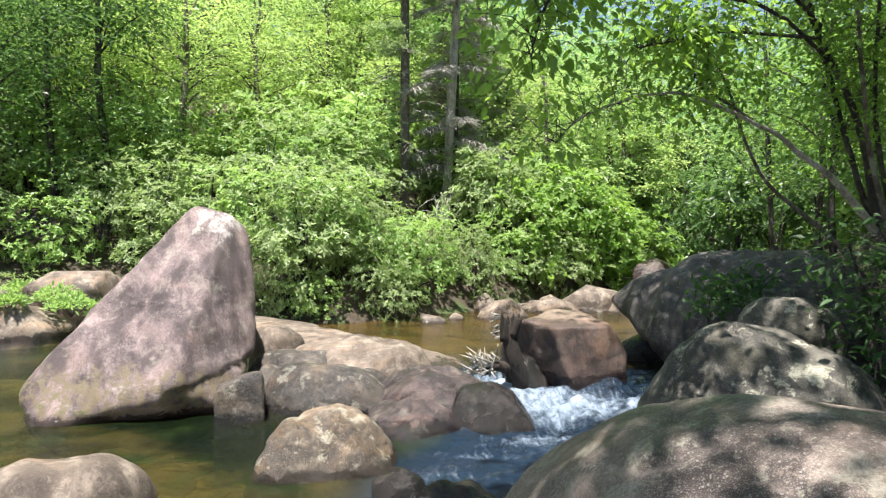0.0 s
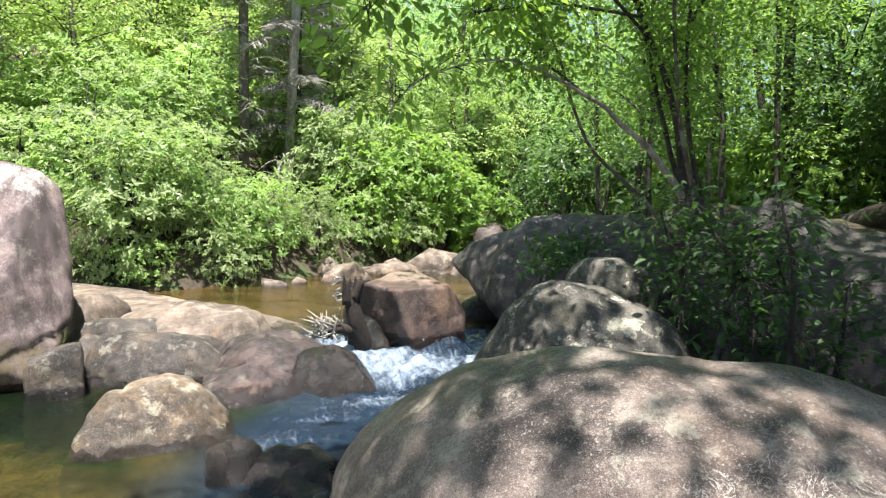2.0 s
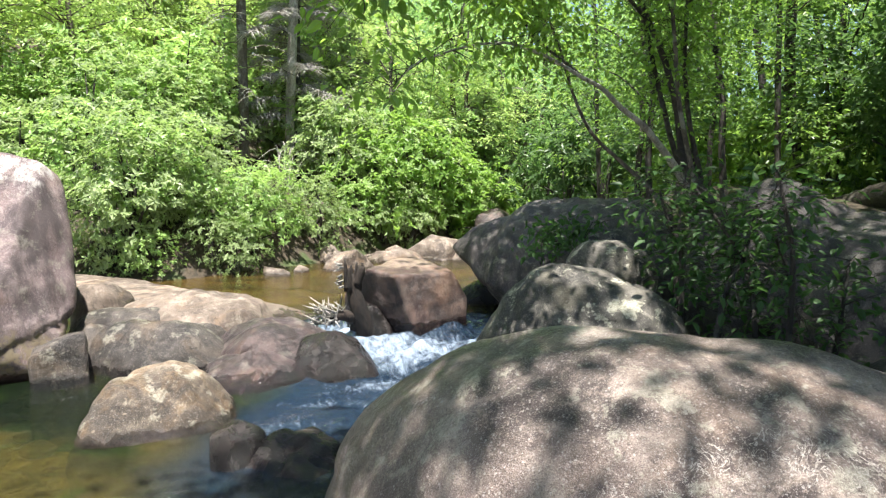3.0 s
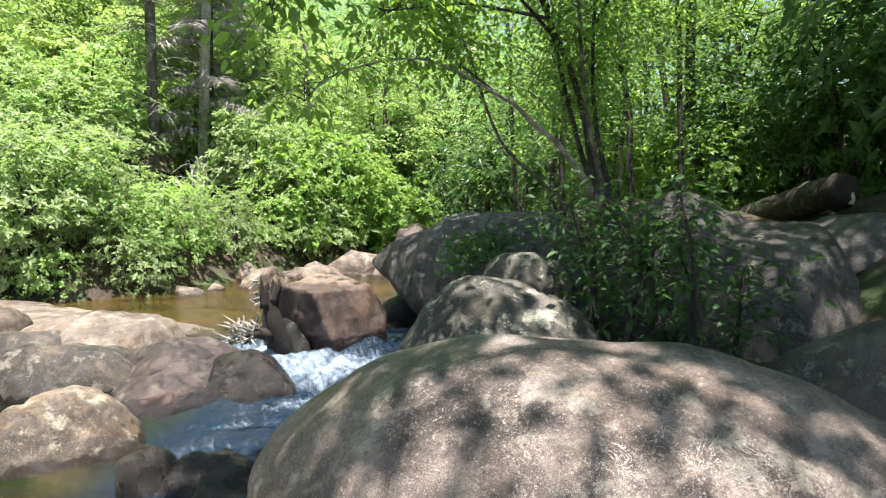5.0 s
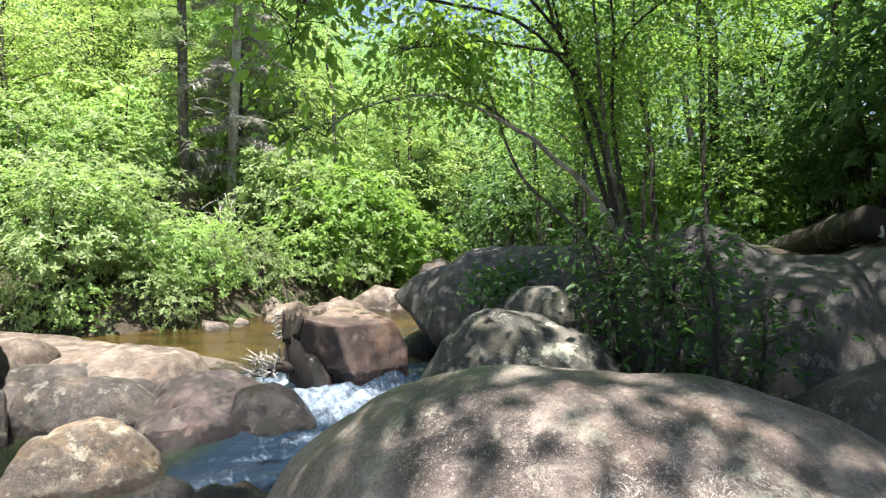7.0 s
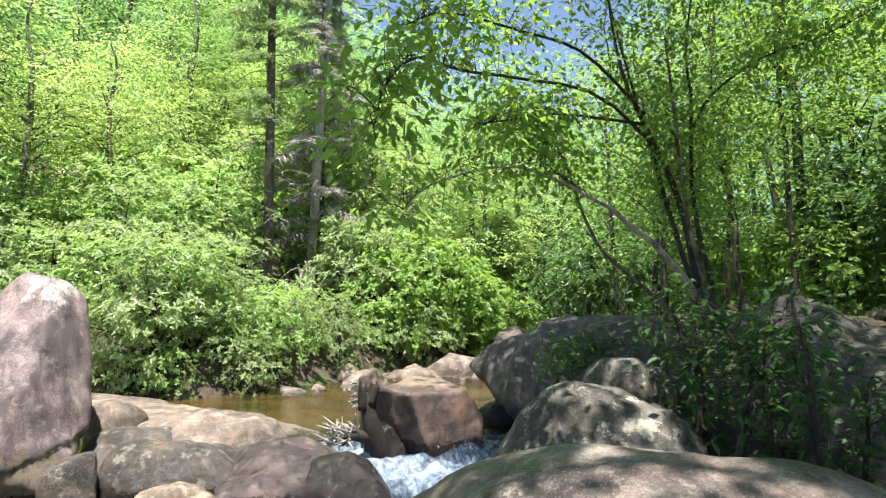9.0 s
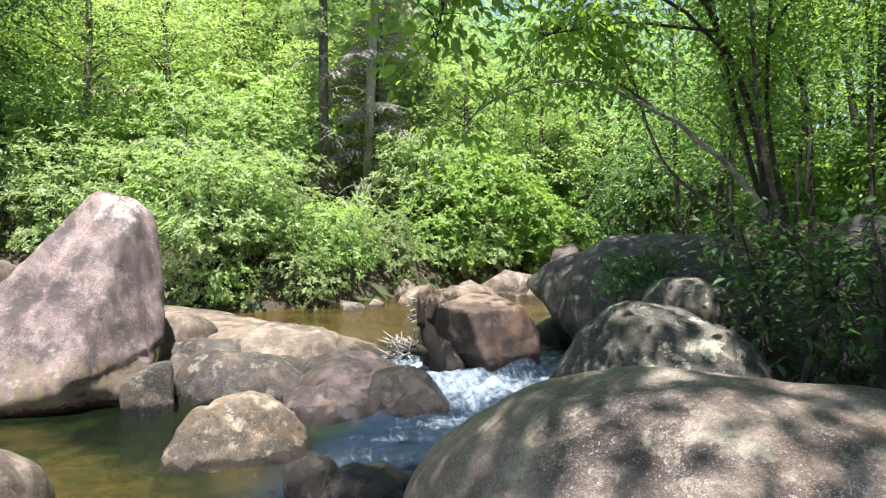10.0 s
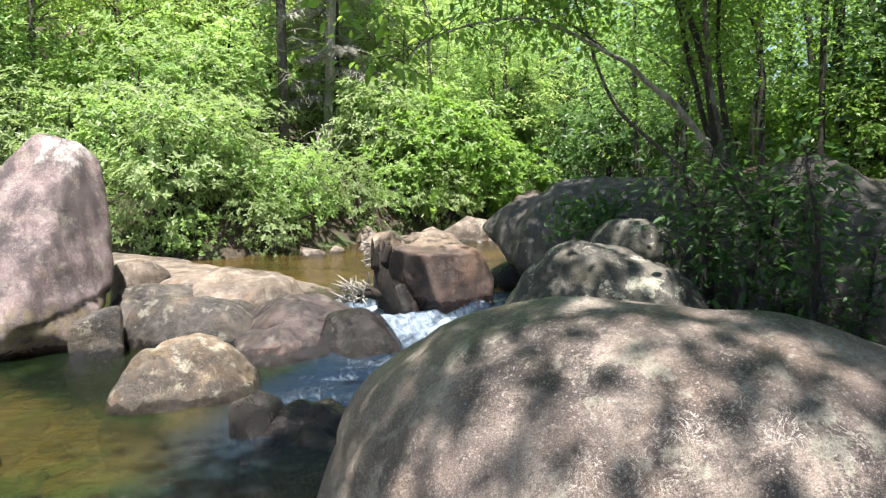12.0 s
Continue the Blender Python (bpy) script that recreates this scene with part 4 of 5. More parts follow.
def hemlock(rng, name, height, radius, low, trunk, label, group, at, green=0.75, lean=0.0, bark=BARK, twiggy=6):
    """A conifer: straight trunk, whorls of thin drooping branches, sprays of short needles, dead grey twigs low down."""
    tree = thing(name, at, label, "tree", group)
    line = bend([(0, 0, -0.5), (lean * 0.3, 0, height * 0.3), (lean * 0.7, 0, height * 0.7), (lean, 0, height)], 16)
    v, f = tube(line, [trunk * 1.15, trunk, trunk * 0.7, trunk * 0.12], 10, 0.04, rng)
    part("trunk", mesh_of("trunk", v, f, bark), tree)
    green_ends, green_dirs, twigs = [], [], []
    for z in np.arange(low, height * 0.97, 0.13 + height * 0.005):
        a = rng.uniform(0, 6.28)
        reach = radius * (1 - 0.75 * (z - low) / (height - low)) * rng.uniform(0.5, 1.1)
        s = np.array([np.interp(z, line[:, 2], line[:, 0]), 0, z])
        o = np.array([math.cos(a), math.sin(a), 0])
        b = bend([s, s + o * reach * 0.5 + [0, 0, 0.06 * reach], s + o * reach - [0, 0, 0.16 * reach]], 8)
        v, f = tube(b, [trunk * 0.16, trunk * 0.04], 5)
        part("branch", mesh_of("branch", v, f, BARK), tree)
        alive = rng.uniform() < green * step((z - low) / (height - low), -0.2, 0.35)
        for q in b[2:]:
            for _ in range(6 if alive else twiggy):
                e = np.cross(o, [0, 0, 1]) * rng.choice([-1, 1]) + o * rng.uniform(0, 0.9) + [0, 0, rng.uniform(-0.5, 0.1)]
                e = e * rng.uniform(0.15, 0.45)
                if alive:
                    for u in np.linspace(0.1, 1, 6):
                        green_ends.append(q + e * u), green_dirs.append(e)
                else:
                    twigs.append(tube([q, q + e * 0.6, q + e * 1.1 - [0, 0, 0.10]], [0.009, 0.005], 3))
    if twigs:
        tagged(part("dead_brush", tubes("dead_brush", twigs, DEADWOOD), tree, "bare grey dead twigs"), kind="stuff")
    if green_ends:
        c, e = np.repeat(green_ends, 3, axis=0), np.repeat(green_dirs, 3, axis=0)
        part("needles", leaf_mesh("needles", c + rng.normal(0, 0.03, c.shape), e + rng.normal(0, 0.25, c.shape), rng.normal(0, 0.4, c.shape) + [0, 0, 1], 0.12, 0.03, rng, NEEDLE), tree)
    return tree


def scatter(proto, spots, rng, lo=0.85, hi=1.2):
    """Copies of a plant on the ground, turned and sized a little differently."""
    for x, y in spots:
        s = rng.uniform(lo, hi)
        m = Matrix.LocRotScale((x, y, float(ground_level(x, y)) - 0.05), Euler((rng.uniform(-0.05, 0.05), rng.uniform(-0.05, 0.05), rng.uniform(0, 6.28))), (s, s, s * rng.uniform(0.9, 1.15)))
        copy_thing(proto, m)


def polar(angles, dists):
    """Spots round the standing place: angle from straight ahead to the right, and distance."""
    return [(d * math.sin(radians(a)), d * math.cos(radians(a))) for a, d in zip(angles, dists)]


def on_ground(x, y, lift=0.0):
    return pose(x, y, float(ground_level(x, y)) + lift)


g = np.random.default_rng(5)
bank = np.array(LEFT_BANK[2:11], float)
seg = np.r_[0, np.cumsum(np.hypot(*np.diff(bank, axis=0).T))]


def along(s, out):
    """A spot s metres along the far bank and so far back from its edge."""
    x, y = np.interp(s, seg, bank[:, 0]), np.interp(s, seg, bank[:, 1])
    x2, y2 = np.interp(s + 0.3, seg, bank[:, 0]), np.interp(s + 0.3, seg, bank[:, 1])
    d = math.hypot(x2 - x, y2 - y) + 1e-6
    return x - (y2 - y) / d * out, y + (x2 - x) / d * out


def open_feet(spots):
    """Spots that leave the feet of the conifers in view."""
    return [q for q in spots if not (-4.6 < math.degrees(math.atan2(q[0], q[1])) < 1.2 and 14.6 < math.hypot(*q) < 19)]


# bank shrubs along the far bank
rhodo = [shrub(g, "bank_shrub", 2.2, 1.3, n, each, leaf, slim, mat, label, "bank shrubs", on_ground(*along(9.5 + 3 * i, 0.3)))
         for i, (n, each, leaf, slim, mat, label) in enumerate((
             (400, 8, 0.105, 0.42, LEAF_RHODO, "dense glossy rhododendron shrub on the stream bank"),
             (380, 8, 0.112, 0.40, LEAF_RHODO, "broad rhododendron shrub hanging over the stream"),
             (420, 7, 0.095, 0.55, LEAF_FRESH, "fresh light green broadleaf shrub on the stream bank")))]
for i in range(3):
    scatter(rhodo[i], [along(s + g.uniform(-0.4, 0.4), g.uniform(-0.35, 0.2) + (0.45 if s > 15.5 else 0.0)) for s in np.arange(0.5 + i * 0.9, 34, 2.7)], g, 0.45, 0.75)
    scatter(rhodo[i], open_feet([along(s + g.uniform(-0.5, 0.5), g.uniform(1.0, 2.2)) for s in np.arange(1.2 + i * 1.2, 34, 3.6)]), g, 0.85, 1.25)
    scatter(rhodo[i], open_feet([along(s + g.uniform(-0.5, 0.5), g.uniform(3.4, 5.4)) for s in np.arange(0.4 + i * 1.9, 34, 5.8)]), g, 0.9, 1.3)
scatter(rhodo[0], [along(s, o) for s, o in ((13.4, 0.9), (14.3, 0.7), (15.2, 1.1), (16.1, 0.6), (17.0, 1.0), (17.9, 0.7), (14.8, 1.9), (16.6, 1.9))], g, 0.42, 0.62)
scatter(rhodo[2], [along(s, o) for s, o in ((13.9, 1.3), (15.6, 0.5), (17.4, 1.5))], g, 0.42, 0.6)
# hillside trees
hill = [broad_tree(g, "hillside_tree", h, r, lo, 135, 42, 0.13, mat, BARK, "light green broadleaf tree on the hillside", "hillside trees", on_ground(x, y), 0.09, (0.40, 0.40, 0.10), layered=True)
        for h, r, lo, x, y, mat in ((8, 2.6, 0.8, -7, 18.5, LEAF_HILL), (9.5, 2.9, 1.2, -12, 17, LEAF_WOOD), (7, 2.3, 0.6, 2.6, 24, LEAF_HILL))]
upper = [broad_tree(g, "hillside_tree", h, r, lo, 85, 28, 0.21, mat, BARK, "light green tree high on the hillside", "hillside trees", on_ground(x, y), 0.10, (0.50, 0.50, 0.12), layered=True)
         for h, r, lo, x, y, mat in ((9, 2.8, 0.8, -9, 30, LEAF_WOOD), (8, 2.7, 0.8, 3.4, 31, LEAF_WOOD))]
for i in range(3):
    ang = np.arange(-46 + i * 2.6, 22, 8.0)
    ang = ang + g.uniform(-2, 2, len(ang))
    scatter(hill[i], [q for q in polar(ang, g.uniform(20, 25, len(ang))) if not -3.2 < q[0] < 2.4], g, 0.75, 1.05)
    scatter(hill[i], polar(np.arange(-11 + i * 1.5, 7, 4.5), g.uniform(23.5, 28, 5)), g, 0.8, 1.1)
    ang = np.arange(-48 + i * 3, 34, 9.0)
    scatter(upper[i % 2], polar(ang, g.uniform(27, 34, len(ang))), g, 0.95, 1.3)
    ang = np.arange(-48 + i * 4, 24, 9.0)
    scatter(upper[i % 2], polar(ang, g.uniform(37, 50, len(ang))), g, 1.2, 1.7)
    scatter(rhodo[2], polar(np.arange(-40 + i * 2, 12, 7.0), g.uniform(19, 27, 8)), g, 0.8, 1.4)
scatter(rhodo[2], polar((-24, -20, -16, -12.5, -9, -6, 2.5, 5, 7.5, 10, 12.5, 15), (18.5, 19, 19.5, 19.2, 20, 20.5, 19.5, 18.8, 19.5, 20.5, 21.5, 23)), g, 1.1, 1.6)
scatter(rhodo[1], polar((-22, -14, -10.5, -7, 4, 6.5, 9, 11.5, 14), (16.5, 17, 17.5, 19, 17.8, 18, 19, 20, 21)), g, 0.9, 1.3)
scatter(upper[1], polar((8, 11.5, 15, 18.5, 22, 26, 30), (40, 43, 39, 44, 41, 43, 40)), g, 1.4, 1.9)
scatter(hill[2], polar((-9.5, -7, -4.5, -2.2, 0.6, 2.8, 5.2, 7.5), (22.5, 24, 22, 24.5, 23, 25, 22.5, 24)), g, 0.7, 1.0)
scatter(hill[0], polar((-8, -3.2, 1.6, 6.4), (27, 28, 26.5, 27)), g, 0.8, 1.1)
scatter(rhodo[2], polar(np.arange(-31, -5, 2.6), g.uniform(18.0, 21.5, 10)), g, 1.1, 1.7)
# conifers among the bank shrubs
hemlock(g, "hemlock_tree", 17, 1.5, 1.6, 0.115, "tall straight dark-trunked hemlock with bare lower branches", "conifers", on_ground(-1.0, 17.9), 0.6, 0.0, BARK, 1)
hemlock(g, "hemlock_tree", 16, 1.7, 1.2, 0.12, "pale leaning dead conifer hung with grey twigs", "conifers", on_ground(0.02, 18.7), 0.06, 0.9, BARK_PALE, 20)
hemlock(g, "hemlock_tree", 16, 1.4, 2.0, 0.10, "dark straight conifer behind a dead one", "conifers", on_ground(0.3, 19.6), 0.15, 0.2, BARK_DARK, 9)
young = hemlock(g, "young_hemlock", 4.6, 1.1, 0.3, 0.05, "feathery grey-green young hemlock", "young hemlocks", on_ground(1.9, 20.6), 0.85)
scatter(young, [(6.8, 23.2), (6.0, 20.2), (7.6, 22.6)], g, 0.9, 1.4)
# bank trees on the right
deep = [broad_tree(g, "bank_tree", h, r, lo, 140, 30, 0.155, mat, BARK_DARK, "slender broadleaf tree with dark trunk on the shady bank", "bank trees", on_ground(x, y), 0.085, (0.36, 0.36, 0.08))
        for h, r, lo, mat, x, y in ((11, 2.6, 2.2, LEAF_BRIGHT, 8.75, 10.3), (9, 2.2, 1.6, LEAF_SHADED, 12.5, 8.0), (12, 2.8, 2.6, LEAF_BRIGHT, 11.5, 15))]
spots = [polar((47, 52, 60, 40, 46, 31, 36, 43, 55, 64), (19, 17, 15, 30, 28, 34, 27, 24, 25, 21)), polar((57, 66, 74, 90, 30, 41, 54, 67, 26, 38, 52), (16, 12, 14, 11, 33, 27, 29, 25, 41, 40, 40)), polar((35, 47, 54, 62, 43, 68), (36, 23, 24, 22, 38, 18))]
for p, s in zip(deep, spots):
    scatter(p, s, g, 0.85, 1.25)
under = shrub(g, "understory_shrub", 2.0, 1.2, 240, 8, 0.13, 0.48, LEAF_BRIGHT, "bright green understory shrub on the wooded bank", "understory shrubs", on_ground(8.0, 12.6))
# understory again, this one with the shade painted into its leaves
gloom = shrub(g, "understory_shrub", 2.4, 1.3, 300, 8, 0.12, 0.48, LEAF_SHADED, "understory shrub with deep shade put into its dark green leaves", "understory shrubs", on_ground(9.8, 8.6))
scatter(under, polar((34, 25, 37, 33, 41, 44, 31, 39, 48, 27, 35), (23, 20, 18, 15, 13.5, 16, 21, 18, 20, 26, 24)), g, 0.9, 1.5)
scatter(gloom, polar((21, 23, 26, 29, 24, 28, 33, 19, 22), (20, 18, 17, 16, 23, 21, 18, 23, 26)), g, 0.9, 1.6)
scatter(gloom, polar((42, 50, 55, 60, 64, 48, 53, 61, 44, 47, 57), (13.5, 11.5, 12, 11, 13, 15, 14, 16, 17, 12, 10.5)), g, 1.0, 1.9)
scatter(under, polar((46, 57, 38, 43, 51), (15, 15, 16, 20, 18)), g, 0.9, 1.7)
scatter(under, polar((7, 10, 13, 16, 12, 17), (17, 18, 18.5, 19, 22, 25)), g, 1.0, 1.5)
scatter(under, [(-6.6, 11.9), (-7.6, 11.4), (-9.2, 11.6), (-5.6, 12.6)], g, 0.35, 0.6)
# trees added over the standing place, mostly unseen, to throw the dappled shade
broad_tree(g, "shade_tree", 10, 2.8, 5.6, 46, 50, 0.15, LEAF_SHADED, BARK_DARK, "tall unseen tree added over the stream to throw dappled shade", "shade trees", on_ground(4.6, -1.4), 0.14, (0.36, 0.36, 0.10), (-4.2, 1.9))
broad_tree(g, "shade_tree", 10, 2.8, 5.6, 175, 38, 0.15, LEAF_SHADED, BARK_DARK, "dense tree added out of view on the wooded bank for shade", "shade trees", on_ground(6.8, 0.6), 0.14, (0.32, 0.32, 0.08), (-2.8, 2.6))
broad_tree(g, "shade_tree", 11, 3.0, 5.0, 190, 40, 0.16, LEAF_SHADED, BARK_DARK, "dense tree added out of view on the wooded bank for shade", "shade trees", on_ground(9.4, 2.6), 0.14, (0.32, 0.32, 0.08), (-1.1, 0.0))
broad_tree(g, "shade_tree", 10, 2.6, 4.4, 160, 36, 0.15, LEAF_SHADED, BARK_DARK, "dense tree added beside the fallen log for shade", "shade trees", on_ground(10.4, 4.6), 0.13, (0.32, 0.32, 0.08), (-2.0, 0.4))
broad_tree(g, "shade_tree", 8.6, 1.5, 5.4, 150, 28, 0.2, LEAF_SHADED, BARK_DARK, "dense unseen tree added at the stream edge for shade", "shade trees", on_ground(6.0, -0.4), 0.12, (0.32, 0.32, 0.1), (-3.7, 1.2))
broad_tree(g, "shade_tree", 9.5, 2.3, 4.6, 110, 30, 0.2, LEAF_SHADED, BARK_DARK, "dense tree added out of view on the wooded bank for shade", "shade trees", on_ground(8.6, 1.2), 0.13, (0.34, 0.34, 0.1), (-2.0, 2.2))
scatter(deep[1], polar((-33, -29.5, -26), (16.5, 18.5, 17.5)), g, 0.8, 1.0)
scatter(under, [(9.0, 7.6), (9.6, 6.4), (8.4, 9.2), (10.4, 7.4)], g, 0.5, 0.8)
# another unseen tree, added to shade the near boulder's flank
broad_tree(g, "shade_tree", 8.8, 1.0, 6.0, 54, 50, 0.14, LEAF_SHADED, BARK_DARK, "slim unseen tree added over the stream for shade", "shade trees", on_ground(5.4, -2.4), 0.11, (0.26, 0.26, 0.10), (-5.4, 3.9))
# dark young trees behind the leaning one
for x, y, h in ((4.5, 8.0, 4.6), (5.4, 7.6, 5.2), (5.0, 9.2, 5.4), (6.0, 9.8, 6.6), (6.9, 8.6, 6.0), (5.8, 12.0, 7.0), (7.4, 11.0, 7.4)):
    broad_tree(g, "streamside_sapling", h, 1.3, 0.5, 95, 30, 0.085, LEAF_BRIGHT if h > 5.3 else LEAF_SHADED, BARK_DARK, "dark leafy young tree on the shady bank", "streamside saplings", on_ground(x, y), 0.04, (0.2, 0.2, 0.06))
# far woods that close the valley
ring = []
for a in range(0, 360, 2):
    d = g.uniform(60, 80)
    x, y = d * math.sin(radians(a)), d * math.cos(radians(a))
    for k in range(13):
        ring.append((x + g.normal(0, 2), y + g.normal(0, 2), float(ground_level(x, y)) + k * 2.2 + g.uniform(0, 1.5)))
far = new("far_woods", leaves("far_woods", g, ring, (1.7, 1.7, 0.8), 30, 0.85, 0.5, LEAF_WOOD))
tagged(far, "distant green woods closing the valley", "woods", "", "stuff")


# ---- the leaning streamside tree over the dark boulders ----
def limb_of(parent, name, points, radii, bark, n=24):
    line = bend(points, n)
    line[1:-1] += min(0.02, 0.35 * max(radii)) * np.array([noise.noise_vector(Vector(q) * 2.6) for q in line[1:-1]])
    v, f = tube(line, radii, 10, 0.025, g)
    return part(name, mesh_of(name, v, f, bark), parent)


base = Vector((3.8, 5.8, 1.2))
birch = thing("leaning_tree", Matrix.Translation(base), "multi-stemmed leaning streamside tree with arching branches", "tree")


def rel(points):
    return [tuple(np.array(p) - base) for p in points]


ARCH = rel([(3.95, 5.86, 0.9), (3.79, 5.78, 1.5), (3.52, 5.70, 1.88), (3.18, 5.52, 2.13), (2.72, 5.28, 2.38), (2.29, 5.01, 2.53), (1.67, 4.57, 2.63), (1.33, 4.26, 2.59), (0.79, 3.71, 2.35), (0.57, 3.47, 2.15)])
STEM_A = rel([(3.9, 5.85, 0.9), (3.79, 5.78, 1.5), (3.61, 5.75, 1.99), (3.47, 5.65, 2.51), (3.25, 5.57, 2.96), (2.94, 5.47, 3.46), (2.71, 5.33, 3.9), (2.5, 5.1, 4.6)])
STEM_B = rel([(3.85, 5.9, 0.9), (3.79, 5.89, 1.56), (3.57, 5.88, 2.17), (3.34, 5.79, 2.8), (3.13, 5.67, 3.28), (2.9, 5.5, 3.76), (2.7, 5.6, 4.8)])
STEM_C = rel([(3.95, 5.9, 0.9), (3.89, 5.83, 1.61), (3.81, 5.86, 2.06), (3.70, 5.85, 2.61), (3.64, 5.78, 3.08), (3.60, 5.66, 3.57), (3.48, 5.5, 4.12), (3.5, 5.2, 5.0)])
STEM_D = rel([(3.8, 5.75, 1.0), (3.66, 5.62, 1.72), (3.42, 5.48, 2.33), (3.26, 5.33, 2.95), (3.13, 5.16, 3.38), (2.97, 4.97, 3.9)])
LOWER = rel([(3.7, 5.8, 1.2), (3.31, 5.71, 1.64), (3.03, 5.63, 1.85), (2.60, 5.48, 2.14), (2.30, 5.24, 2.46), (2.12, 5.04, 2.73), (1.93, 4.84, 2.93), (1.74, 4.63, 3.1)])
limb_of(birch, "trunk", rel([(3.58, 5.75, 2.05), (3.69, 5.6, 1.71), (3.75, 5.15, 1.31), (3.66, 4.75, 0.91), (3.5, 4.45, 0.6)]), [0.050, 0.056, 0.060, 0.066, 0.075], BARK_DARK, 20)
arch = limb_of(birch, "stem", ARCH, [0.060, 0.044, 0.032, 0.023, 0.015, 0.010, 0.006, 0.003], BARK_PALE, 40)
stem_a = limb_of(birch, "stem", STEM_A, [0.052, 0.038, 0.028, 0.018, 0.008], BARK_DARK)
limb_of(birch, "stem", STEM_B, [0.036, 0.028, 0.022, 0.014, 0.007], BARK_DARK)
stem_c = limb_of(birch, "stem", STEM_C, [0.034, 0.026, 0.020, 0.014, 0.007], BARK_DARK)
limb_of(birch, "stem", STEM_D, [0.028, 0.022, 0.016, 0.010], BARK)
limb_of(birch, "stem", LOWER, [0.026, 0.020, 0.016, 0.012, 0.008, 0.004], BARK)
BOUGHS = [rel(p) for p in (
    [(2.29, 5.01, 2.53), (2.13, 4.95, 2.62), (1.84, 4.81, 2.75), (1.58, 4.53, 2.9), (1.43, 4.31, 3.05)],
    [(3.17, 5.55, 3.1), (2.3, 4.8, 3.3), (1.54, 4.24, 3.19), (0.93, 3.61, 2.98), (0.59, 3.08, 2.83), (0.41, 2.82, 2.59), (0.35, 2.74, 2.37)],
    [(3.0, 5.45, 3.4), (2.08, 4.57, 3.54), (1.4, 4.06, 3.45), (0.88, 3.68, 3.35), (0.58, 3.39, 3.13)],
    [(3.61, 5.72, 3.3), (3.5, 5.2, 3.5), (3.4, 4.43, 3.51), (3.35, 3.76, 3.40), (3.3, 3.27, 3.35)],
    [(3.0, 5.45, 3.3), (2.36, 4.83, 3.13), (1.83, 4.41, 3.02), (1.4, 4.06, 2.86), (1.07, 3.77, 2.72)])]
for p, stem in zip(BOUGHS, (arch, stem_a, stem_a, stem_c, stem_a)):
    limb_of(stem, "bough", p, [0.016, 0.011, 0.007, 0.003], BARK_DARK, 16)
runs, ends = [], []
for path, begin, reach in [(ARCH, 0.66, 0.16), (LOWER, 0.6, 0.14), (STEM_A, 0.42, 0.24), (STEM_B, 0.42, 0.24), (STEM_C, 0.45, 0.24), (STEM_D, 0.5, 0.22)] + [(p, 0.4, 0.11) for p in BOUGHS]:
    q = bend(path, 40)
    for s in q[int(40 * begin):]:
        for _ in range(4):
            e = s + g.normal(0, 1, 3) * reach + [-0.03, -0.01, 0.02]
            runs.append(tube(bend([s, s * 0.6 + e * 0.4 + g.normal(0, 0.02, 3) + [0, 0, 0.03], e], 5), [0.003, 0.0012], 3)), ends.append(e)
tagged(part("twig_growth", tubes("twig_growth", runs, BARK_DARK), birch), kind="stuff")
part("foliage", leaves("foliage", g, ends, (0.09, 0.09, 0.05), 7, 0.064, 0.034, LEAF_NEAR, 0.45, 0.5, True), birch)
# high leaves above the view, added to shade the boulders below
high = np.vstack([crown_points(g, 190, 1.8, 4.2, 6.3, 0.2) + [-1.3, 0.1, 0], crown_points(g, 36, 1.3, 3.9, 5.6, 0.2) + [-2.1, -1.8, 0]])
part("crown", leaves("crown", g, high, (0.22, 0.22, 0.08), 28, 0.10, 0.055, LEAF_NEAR, 0.3, 0.5), birch)
crown = np.vstack([crown_points(g, 110, 1.3, 2.5, 4.4) + [-0.5, -0.3, 0.2], crown_points(g, 120, 1.2, 1.7, 4.2) + [0.9, -0.2, 0.3], crown_points(g, 110, 0.7, 0.6, 3.2, 0.2) + [0.1, 0.3, 0.2]])
part("crown", leaves("crown", g, crown, (0.17, 0.17, 0.07), 18, 0.066, 0.036, LEAF_NEAR, 0.3, 0.5), birch)


# ---- thicket in front of the dark boulder ----
thicket = thing("thicket_shrub", Matrix.Translation((2.8, 3.9, 0.3)), "leafy sapling thicket between the boulders, shade put into its leaf colour", "shrub")
ends, runs = [], []
